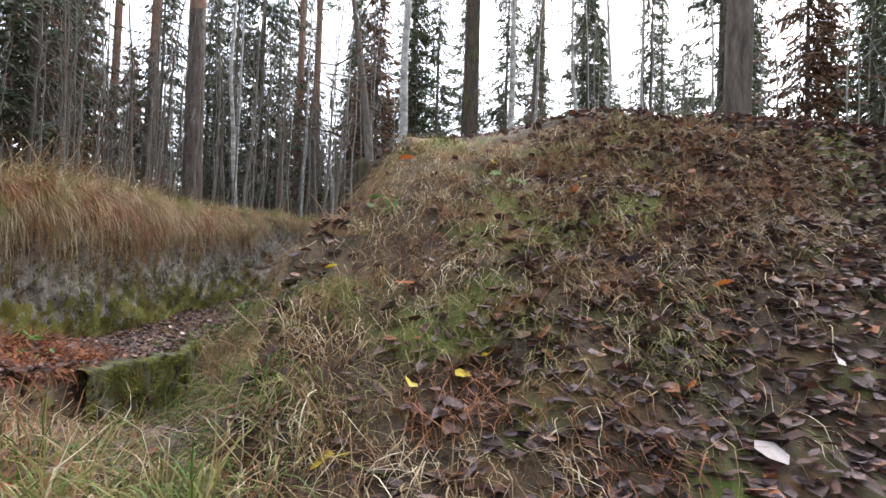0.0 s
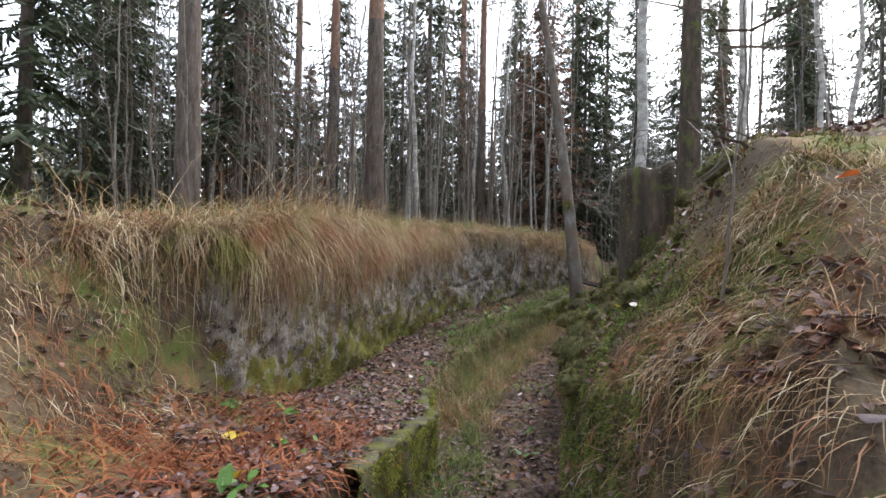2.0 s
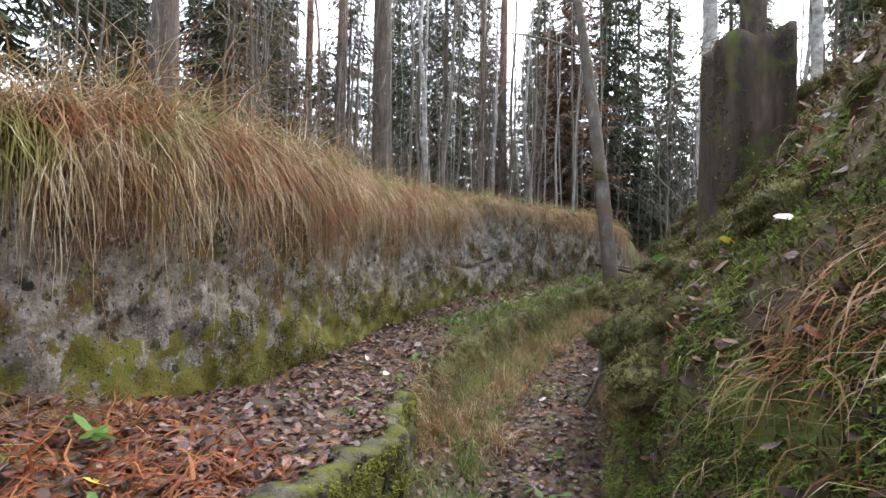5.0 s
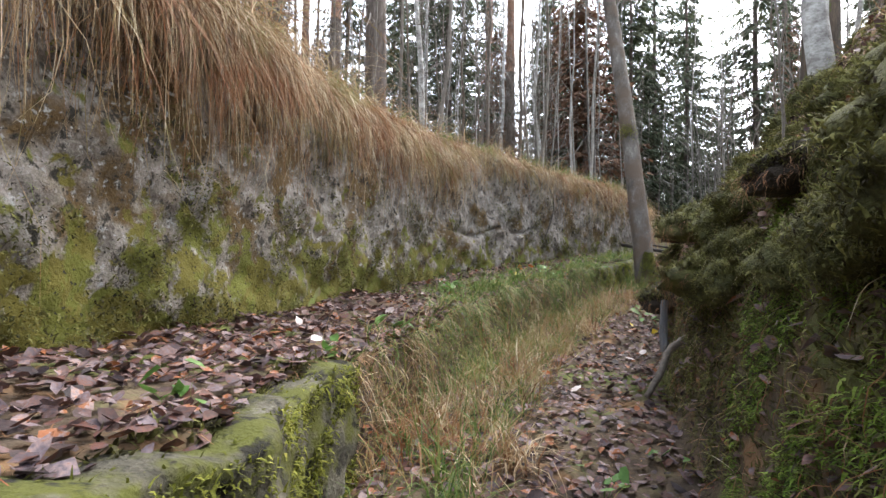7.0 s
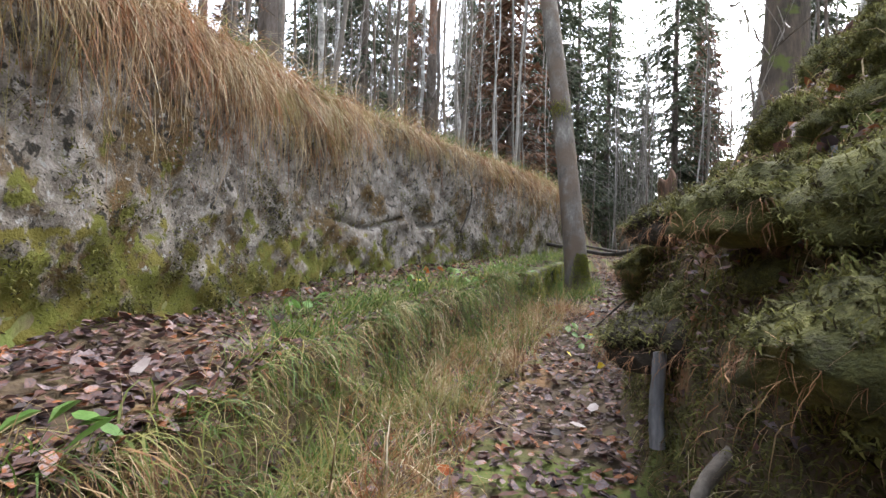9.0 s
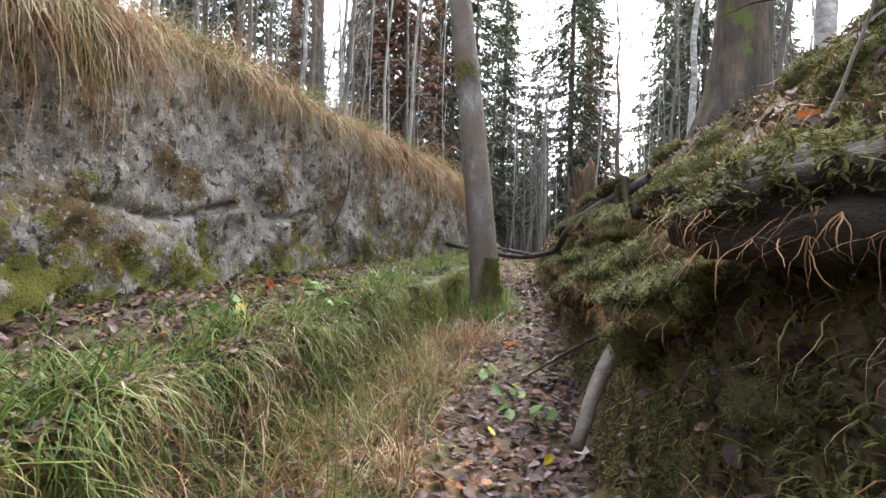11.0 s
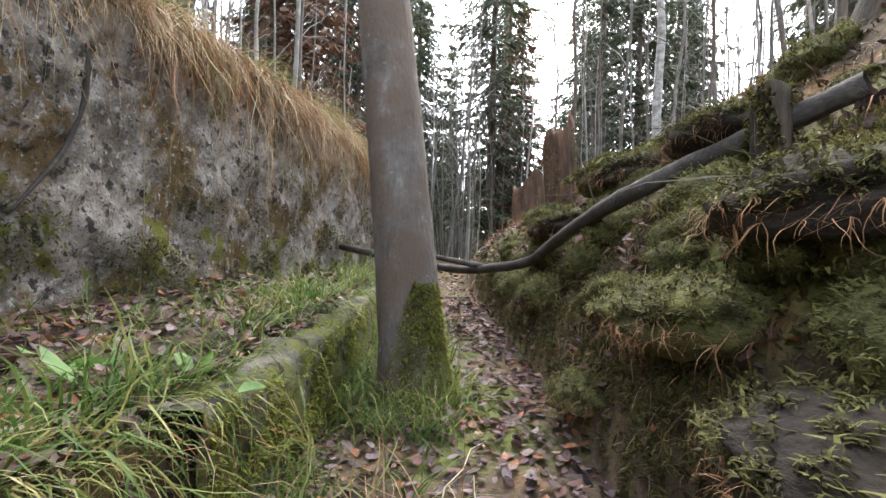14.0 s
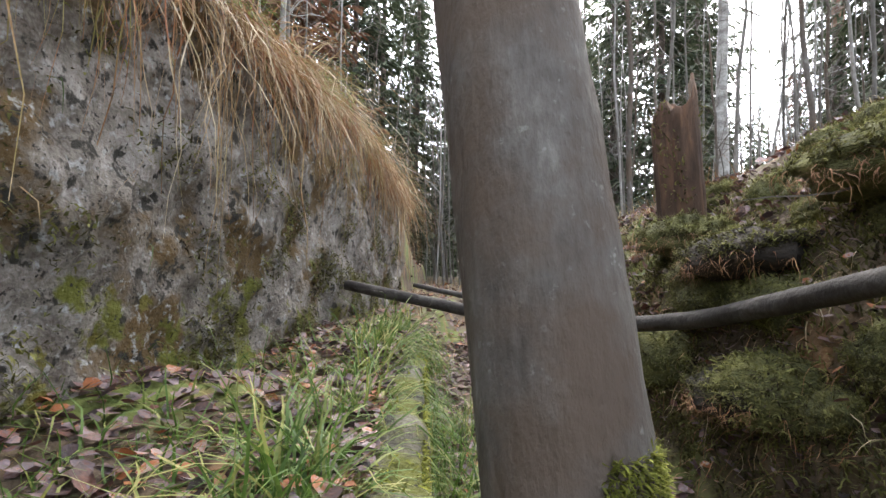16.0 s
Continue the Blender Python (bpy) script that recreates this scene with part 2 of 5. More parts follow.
def floor_z(y):
    return np.interp(y, [-8, 1, 2.2, 3.5, 4.7, 5.6, 8, 11.7, 14, 16, 18, 22, 26], [0.4, 0.57, 0.72, 0.56, 0.17, -0.16, -0.15, -0.06, 0.19, 0.45, 0.55, 0.85, 1.1])


def toe_x(y):
    return np.interp(y, [-8, 2.5, 4, 5, 6, 8, 10, 11.5, 13, 15.5, 18, 22, 26], [-0.7, -0.7, -1.05, -1.4, -1.75, -1.95, -2.12, -2.1, -1.85, -1.6, -1.35, -1.0, 0.4])


def top_z(y):
    return np.interp(y, [-8, 6, 10, 12.5, 15, 18, 22, 28], [3.35, 3.35, 3.0, 2.8, 2.8, 2.55, 2.2, 1.3])


def smooth(a, b, x):
    t = np.clip((x - a) / (b - a), 0, 1)
    return t * t * (3 - 2 * t)


_ph = rng.uniform(0, 6.28, (40, 2))
_dr = rng.uniform(0, 6.28, 40)


def bumps(x, y, wave, amp):
    """Smooth uneven relief of about that wavelength."""
    out = 0.0
    for i in range(10):
        k = 6.28 / wave * (0.6 + 0.12 * i)
        out = out + np.sin(k * (x * math.cos(_dr[i]) + y * math.sin(_dr[i])) + _ph[i, 0])
    return out * amp / 3.2


def height(x, y):
    x, y = np.asarray(x, float), np.asarray(y, float)
    W, L, R = wall_x(y), ledge_x(y), toe_x(y)
    F, T, C, Z = floor_z(y), top_z(y), crest_z(y), ledge_z(y)
    # bank beside the path
    s = x - R
    frac = np.interp(s, [0, 0.06, 0.16, 0.3, 0.6, 0.9, 1.3, 1.8, 2.6, 7, 14], [0, 0.2, 0.36, 0.43, 0.52, 0.66, 0.84, 0.94, 1.0, 0.85, 0.6])
    late = np.interp(s, [0, 0.08, 0.24, 0.4, 0.8, 1.4, 2.3, 7, 14], [0, 0.2, 0.38, 0.47, 0.62, 0.86, 1.0, 0.85, 0.6])
    frac = frac + (late - frac) * smooth(12, 14.5, y)
    side = F + frac * (T - F)
    front = 0.66 + 0.62 * np.maximum(0, y - 2.35 - 0.1 * np.maximum(0, x - 1.0))
    ease = 1.5 - 0.9 * smooth(-0.3, 1.2, x)
    front = np.where(front > 2.2, 2.2 + (T - 2.2) * (1 - np.exp(-(front - 2.2) / ease)), front)
    bank = np.where(s > 0, np.minimum(side, np.maximum(front, F)), F)
    # ledge with its slope towards the bank of the entrance
    led = Z + np.interp(y, [3, 5, 7], [0.55, 0.35, 0.05]) * np.clip((L - x) / (L - W), 0, 1) ** 1.3
    tl = smooth(L + 0.05, L - 0.06, x)
    lo = F + (led - F) * smooth(2.5, 4.4, y) * tl + (led - F) * (1 - smooth(2.5, 4.4, y)) * smooth(L + 0.8, L - 0.4, x)
    z = np.where(x < R, lo, bank)
    # bank behind the concrete wall, a steep slope of earth where the wall has not begun
    u = W - x
    soft = smooth(5.7, 4.3, y)
    steep = smooth(0.02, 0.1, u)
    slope = smooth(-0.25, 0.85, u)
    up = steep * (1 - soft) + slope * soft
    back = C + 0.12 * smooth(0.0, 0.5, u) - 0.75 * smooth(0.9, 5.0, u)
    z = z + (back - z) * up
    # the far end and the wide surroundings flatten out
    far = smooth(22, 30, np.hypot(x + 2, y - 8))
    z = z * (1 - far) + (1.1 + bumps(x, y, 30, 0.5)) * far
    calm = np.where((x > L) & (x < R), 0.5, 1.0)
    return z + bumps(x, y, 1.3, 0.03) * calm + bumps(y, x, 0.37, 0.012) + bumps(x, y, 4.5, 0.06) * (1 - (x > W) * (x < R))


# ---- builders ----
def mesh_of(name, verts, faces, smoothed=True):
    me = bpy.data.meshes.new(name)
    verts = np.asarray(verts, np.float32)
    faces = np.asarray(faces, np.int32)
    k = faces.shape[1]
    me.vertices.add(len(verts))
    me.vertices.foreach_set("co", verts.ravel())
    me.loops.add(faces.size)
    me.loops.foreach_set("vertex_index", faces.ravel())
    me.polygons.add(len(faces))
    me.polygons.foreach_set("loop_start", np.arange(0, faces.size, k, dtype=np.int32))
    me.update(calc_edges=True)
    me.validate()
    if smoothed:
        me.polygons.foreach_set("use_smooth", np.ones(len(me.polygons), bool))
    return me


def obj(name, me, material, parent=None, label="", category="", kind="", group=""):
    if material:
        me.materials.append(material)
    ob = new(name, me)
    if parent:
        ob.parent = parent
    return tagged(ob, label, category, group, kind)


def thing(name, at, label, category, group="", kind=""):
    e = new(name)
    e.location = at
    return tagged(e, label, category, group, kind)


def ribbons(base, heading, length, lift, droop, width, segs=4):
    """Grass blades as bent tapering strips. base (n,3), heading angle, lift: first pitch, droop: pitch lost along the blade."""
    n = len(base)
    t = np.linspace(0, 1, segs + 1)
    pitch = lift[:, None] - droop[:, None] * t[None, :] + rng.normal(0, 0.16, (n, segs + 1))
    turn = heading[:, None] + np.cumsum(rng.normal(0, 0.34, (n, segs + 1)), 1)
    d = np.stack([np.cos(turn) * np.cos(pitch), np.sin(turn) * np.cos(pitch), np.sin(pitch)], -1)
    p = np.zeros((n, segs + 1, 3))
    p[:, 1:] = np.cumsum(d[:, :-1] * (length / segs)[:, None, None], 1)
    p += base[:, None, :]
    side = heading + np.pi / 2 + rng.normal(0, 0.5, n)
    sv = np.stack([np.cos(side), np.sin(side), np.zeros(n)], -1)[:, None, :] * (width[:, None] * (1 - 0.85 * t[None, :] ** 1.5))[:, :, None]
    v = np.stack([p - sv / 2, p + sv / 2], 2).reshape(-1, 3)
    i = np.arange(n)[:, None] * (2 * segs + 2) + 2 * np.arange(segs)[None, :]
    f = np.stack([i, i + 1, i + 3, i + 2], -1).reshape(-1, 4)
    return v, f


def leaves(base, size, tilt=0.35):
    """Curled dead leaves, six-sided, lying near the ground with random turn and tilt."""
    n = len(base)
    ring = np.array([(-0.5, 0, 0.0), (-0.2, -0.33, 1.0), (0.25, -0.3, 0.8), (0.55, 0, 0.1), (0.25, 0.3, 0.8), (-0.2, 0.33, 1.0)])
    loc = ring[None].repeat(n, 0) * 1.0
    loc[:, :, :2] *= 1 + rng.normal(0, 0.14, (n, 6, 2))
    loc[:, :, 2] *= rng.normal(0.05, 0.13, (n, 1))
    loc *= size[:, None, None]
    a, tx, ty = rng.uniform(0, 6.28, n), rng.normal(0, tilt, n), rng.normal(0, tilt, n)
    z = loc[:, :, 2] + loc[:, :, 0] * tx[:, None] + loc[:, :, 1] * ty[:, None]
    x = loc[:, :, 0] * np.cos(a)[:, None] - loc[:, :, 1] * np.sin(a)[:, None]
    y = loc[:, :, 0] * np.sin(a)[:, None] + loc[:, :, 1] * np.cos(a)[:, None]
    v = np.stack([x, y, z], -1) + base[:, None, :]
    i = np.arange(n)[:, None] * 6
    f = np.concatenate([i + np.array([[0, 1, 2, 3]]), i + np.array([[0, 3, 4, 5]])], 1).reshape(-1, 4)
    return v.reshape(-1, 3), f


def tube(points, radii, sides=10, rough=0.0, cap=True, seed=0):
    """A tapering round limb along points."""
    r = np.random.default_rng(seed)
    P = np.asarray(points, float)
    t = np.gradient(P, axis=0)
    t /= np.linalg.norm(t, axis=1)[:, None] + 1e-9
    ref = np.array([0.0, 0, 1]) if abs(t[0, 2]) < 0.8 else np.array([1.0, 0, 0])
    u = np.cross(t, ref)
    u /= np.linalg.norm(u, axis=1)[:, None]
    w = np.cross(t, u)
    a = np.linspace(0, 2 * np.pi, sides, endpoint=False)
    rad = np.asarray(radii, float)[:, None] * (1 + rough * r.normal(0, 1, (len(P), sides)))
    v = P[:, None] + rad[..., None] * (np.cos(a)[None, :, None] * u[:, None] + np.sin(a)[None, :, None] * w[:, None])
    v = v.reshape(-1, 3)
    k = len(P)
    f = [[i * sides + j, i * sides + (j + 1) % sides, (i + 1) * sides + (j + 1) % sides, (i + 1) * sides + j] for i in range(k - 1) for j in range(sides)]
    if cap:
        v = np.vstack([v, P[-1:] + t[-1:] * rad[-1].mean() * 0.3])
        f += [[(k - 1) * sides + j, (k - 1) * sides + (j + 1) % sides, k * sides, k * sides] for j in range(sides)]
    return v, np.array(f)


def join(parts):
    vs, fs, o = [], [], 0
    for v, f in parts:
        vs.append(v)
        fs.append(np.asarray(f) + o)
        o += len(v)
    return np.vstack(vs), np.vstack(fs)


def tri_safe(name, v, f):
    """A mesh of quads in which a repeated last corner stands for a triangle."""
    f = np.asarray(f)
    me = bpy.data.meshes.new(name)
    me.from_pydata([tuple(p) for p in v], [], [tuple(q[:3]) if q[2] == q[3] else tuple(q) for q in f.tolist()])
    me.polygons.foreach_set("use_smooth", np.ones(len(me.polygons), bool))
    return me


# ---- ground ----
def build_ground():
    u = np.concatenate([np.geomspace(-150, -9, 22), np.arange(-8.5, -1.2, 0.35), np.arange(-1.2, 5.2, 0.055), np.arange(5.3, 12, 0.35), np.geomspace(12.5, 170, 22)])
    y = np.concatenate([np.geomspace(-150, -6, 16)[:], np.arange(-5.5, 0.5, 0.4), np.arange(0.5, 22, 0.085), np.arange(22, 32, 0.5), np.geomspace(33, 400, 26)])
    Y, U = np.meshgrid(y, u, indexing="ij")
    X = U + wall_x(Y)
    Zg = height(X, Y)
    v = np.stack([X, Y, Zg], -1).reshape(-1, 3)
    nu, ny = len(u), len(y)
    i = (np.arange(ny - 1)[:, None] * nu + np.arange(nu - 1)[None, :]).reshape(-1)
    f = np.stack([i, i + 1, i + nu + 1, i + nu], -1)
    obj("ground", mesh_of("ground", v, f), M_soil, label="uneven forest floor of dark soil, moss and litter with a trench cut in it", category="ground", kind="structure")


build_ground()


def build_wall():
    y = np.arange(4.5, 21.6, 0.045)
    k = 64
    rows = []
    for yy in y:
        z0, z1 = float(ledge_z(yy)) - 0.25, float(crest_z(yy)) - 0.03
        z = np.linspace(z0, z1, k)
        x = wall_x(yy) + 0.05 - 0.6 * smooth(5.7, 4.5, yy) + bumps(z * 1.3, np.full(k, yy), 0.9, 0.025) + bumps(z, np.full(k, yy) * 1.1, 0.25, 0.016) + bumps(z * 1.2, np.full(k, yy), 0.11, 0.008)
        crack = float(ledge_z(yy)) + 0.62 + 0.05 * math.sin(yy * 5)
        if 12.9 < yy < 14.1 or 14.55 < yy < 15.25:
            x = x - 0.09 * np.exp(-((z - crack) / 0.028) ** 2)
        x = x + 0.03 * (z < crack) * (12.2 < yy < 15.4)
        rows.append(np.stack([x, np.full(k, yy), z], -1))
    face = np.array(rows)
    back = face.copy()
    back[:, :, 0] -= 0.3
    both = np.concatenate([face, back[:, ::-1]], 1)
    n, m = both.shape[:2]
    f = [[a * m + b, a * m + (b + 1) % m, (a + 1) * m + (b + 1) % m, (a + 1) * m + b] for a in range(n - 1) for b in range(m)]
    obj("wall_west", mesh_of("wall_west", both.reshape(-1, 3), f), M_conc, label="weathered concrete trench wall with moss, lichen and a long crack", category="wall", kind="structure")


build_wall()


def build_kerb(name, y0, y1):
    """The worn concrete edge of the ledge, dropping to the trench floor."""
    y = np.arange(y0, y1, 0.04)
    rows = []
    for yy in y:
        top = float(ledge_z(yy)) + 0.012 + 0.012 * math.sin(yy * 9.1) + 0.01 * math.sin(yy * 23)
        low = float(floor_z(yy)) - 0.1
        x = float(ledge_x(yy)) + 0.075
        z = np.concatenate([np.linspace(low, top - 0.03, 16), [top - 0.008, top, top, low]])
        o = np.concatenate([np.zeros(16), [-0.012, -0.035, -0.17, -0.17]])
        r = bumps(z * 1.2, np.full(20, yy), 0.22, 0.012) + bumps(np.full(20, yy), z, 0.6, 0.02)
        r[-2:] = 0
        rows.append(np.stack([x + o + r, np.full(20, yy), z], -1))
    g = np.array(rows)
    n, m = g.shape[:2]
    f = [[a * m + b, a * m + (b + 1) % m, (a + 1) * m + (b + 1) % m, (a + 1) * m + b] for a in range(n - 1) for b in range(m)]
    f += [[0, 1, m - 2, m - 1], [(n - 1) * m, (n - 1) * m + m - 1, (n - 1) * m + m - 2, (n - 1) * m + 1]]
    obj(name, mesh_of(name, g.reshape(-1, 3), f), M_kerb, label="mossy worn concrete edge of the ledge", category="kerb", kind="structure")


build_kerb("kerb_south", 5.1, 7.9)
build_kerb("kerb_north", 14.6, 18.0)

# ---- trees ----
def limb_path(p0, d0, length, k, wander, r, sag=0.0):
    p, d, out = np.array(p0, float), np.array(d0, float), [np.array(p0, float)]
    for i in range(k):
        d = d + r.normal(0, wander, 3) + np.array([0, 0, sag])
        d /= np.linalg.norm(d)
        p = p + d * length / k
        out.append(p.copy())
    return np.array(out)


def twig_strips(paths, width, r):
    """Fine twigs as thin crossed strips."""
    vs, fs, o = [], [], 0
    for P in paths:
        k = len(P)
        s = r.normal(0, 1, 3)
        s /= np.linalg.norm(s)
        w = np.linspace(width, width * 0.3, k)[:, None] * s[None]
        vs.append(np.stack([P - w / 2, P + w / 2], 1).reshape(-1, 3))
        i = np.arange(k - 1) * 2 + o
        fs.append(np.stack([i, i + 1, i + 3, i + 2], -1))
        o += 2 * k
    return np.vstack(vs), np.vstack(fs)


def trunk_points(h, r, lean=(0, 0), wander=0.012, k=14):
    z = np.linspace(0, h, k)
    wob = np.cumsum(r.normal(0, wander * h / k * 2, (k, 2)), 0)
    wob[0] = 0
    return np.stack([lean[0] * z + wob[:, 0], lean[1] * z + wob[:, 1], z - 0.25], -1)


def spruce_crown(h, low, spread, r, levels=46):
    vs, fs, o = [], [], 0
    for z in np.linspace(low * h, h * 0.99, levels):
        reach = spread * (1 - (z - low * h * 0.3) / (h * (1 - low * 0.3))) ** 0.8 + 0.15
        for _ in range(7):
            a, L = r.uniform(0, 6.28), reach * r.uniform(0.55, 1.1)
            zz = z + r.normal(0, 0.12)
            n = max(6, int(L * 13))
            t = np.linspace(0.12, 1, n)
            dz = -0.42 * L * t + 0.2 * L * t ** 2
            c = np.stack([np.cos(a) * L * t, np.sin(a) * L * t, zz + dz], -1)
            sd = a + r.choice([-1, 1], n) * r.uniform(0.5, 1.2, n)
            ln = 0.42 * (1.1 - 0.6 * t) * r.uniform(0.6, 1.3, n)
            e = c + np.stack([np.cos(sd) * ln, np.sin(sd) * ln, -ln * r.uniform(0.1, 0.9, n)], -1)
            w = np.stack([-np.sin(sd), np.cos(sd), r.normal(0, 0.6, n)], -1) * 0.036
            vs.append(np.stack([c - w * 0.6, c + w * 0.6, e + w, e - w], 1).reshape(-1, 3))
            i = np.arange(n) * 4 + o
            fs.append(np.stack([i, i + 1, i + 2, i + 3], -1))
            o += 4 * n
    return np.vstack(vs), np.vstack(fs)


def spruce(name, h, seed, material=None, low=0.1, spread=3.5, label="dark green spruce with drooping branches and a bare lower trunk"):
    r = np.random.default_rng(seed)
    e = thing(name, (0, 0, 0), label, "tree", "forest spruces")
    P = trunk_points(h, r, wander=0.006)
    v, f = tube(P, np.linspace(0.19, 0.03, len(P)) * h / 20, 9, 0.03, seed=seed)
    obj("trunk", tri_safe("trunk", v, f), M_pine, e)
    v, f = spruce_crown(h, low, spread, r)
    obj("crown", mesh_of("crown", v, f, False), material or M_spruce, e, "drooping needle branches")
    dead = []
    for _ in range(60):
        a, z = r.uniform(0, 6.28), r.uniform(0.06, 0.4) * h
        dead.append(limb_path((0, 0, z), (math.cos(a), math.sin(a), -0.15), r.uniform(0.5, 1.6), 4, 0.12, r, -0.05))
    v, f = twig_strips(dead, 0.022, r)
    obj("dead_wood", mesh_of("dead_wood", v, f, False), M_twig, e, "bare grey dead lower branches", kind="stuff")
    return e


def pine(name, h, rad, seed, lean=(0, 0), label="tall pine with a bare scaly trunk"):
    r = np.random.default_rng(seed)
    e = thing(name, (0, 0, 0), label, "tree", "forest pines")
    P = trunk_points(h, r, lean, 0.004, 22)
    R = np.linspace(rad, rad * 0.4, 22)
    R[0] *= 1.35
    v, f = tube(P[:9], R[:9], 14, 0.045, False, seed)
    obj("lower_trunk", tri_safe("lower_trunk", v, f), M_pine, e)
    v, f = tube(P[8:], R[8:] * 0.985, 12, 0.03, True, seed + 1)
    obj("upper_trunk", tri_safe("upper_trunk", v, f), M_pinered, e, "reddish upper pine trunk")
    limbs, tips = [], []
    for _ in range(26):
        z, a = r.uniform(0.6, 0.98) * h, r.uniform(0, 6.28)
        b = P[np.searchsorted(P[:, 2], z).clip(0, 21)]
        q = limb_path(b, (math.cos(a), math.sin(a), 0.3), r.uniform(1.2, 2.8), 5, 0.15, r)
        limbs.append(tube(q, np.linspace(0.05, 0.012, 6), 5))
        for p in q[2:]:
            for _ in range(22):
                d = r.normal(0, 1, 3)
                d /= np.linalg.norm(d)
                c = p + r.normal(0, 0.28, 3)
                tips.append(np.array([c, c + d * 0.12, c + d * 0.24]))
    v, f = join(limbs)
    obj("branching", tri_safe("branching", v, f), M_pinered, e, kind="stuff")
    v, f = twig_strips(tips, 0.09, r)
    obj("crown", mesh_of("crown", v, f, False), M_spruce, e, "needle clumps of the crown")
    stubs = [limb_path((P[i][0], P[i][1], P[i][2]), (math.cos(a), math.sin(a), -0.1), r.uniform(0.3, 1.1), 3, 0.1, r) for i in range(4, 13) for a in r.uniform(0, 6.28, 3)]
    v, f = twig_strips(stubs, 0.025, r)
    obj("dead_wood", mesh_of("dead_wood", v, f, False), M_twig, e, kind="stuff")
    return e


def broadleaf(name, h, rad, seed, material, lean=(0, 0), twigs=70, wander=0.02, label="", group="bare young trees", fork=0.35, curve=0.0):
    r = np.random.default_rng(seed)
    e = thing(name, (0, 0, 0), label or "slender bare birch with pale grey bark", "tree", group)
    P = trunk_points(h, r, lean, wander, 18)
    P[:, 0] += curve * np.sin(np.linspace(0, 3.0, 18)) * h * 0.05
    v, f = tube(P, np.linspace(rad, rad * 0.15, 18), 9 if rad > 0.04 else 5, 0.02, seed=seed)
    obj("trunk", tri_safe("trunk", v, f), material, e)
    tw = []
    for _ in range(twigs):
        z, a = r.uniform(fork, 0.99), r.uniform(0, 6.28)
        i = min(int(z * 17), 16)
        q = limb_path(P[i] + (P[i + 1] - P[i]) * (z * 17 - i), (0.6 * math.cos(a), 0.6 * math.sin(a), 0.75), r.uniform(0.4, 1.0) * (0.5 + 0.13 * h), 6, 0.12, r)
        tw.append(q)
        for j in range(1, 6):
            if r.random() < 0.7:
                tw.append(limb_path(q[j], r.normal(0, 0.6, 3) + (0, 0, 0.35), r.uniform(0.2, 0.6), 4, 0.2, r))
    v, f = twig_strips(tw, 0.018, r)
    obj("fine_branching", mesh_of("fine_branching", v, f, False), M_twig, e, "fine leafless twigs", kind="stuff")
    return e


def plant(e, x, y, turn=0.0, scale=1.0, copy=True, sink=0.0):
    m = Matrix.Translation((x, y, float(height(x, y)) - sink)) @ pose(0, 0, 0, 0, 0, turn)
    if copy:
        c = copy_thing(e, m)
        c.scale = (scale, scale, scale)
        return c
    e.matrix_basis = m
    e.scale = (scale, scale, scale)
    return e


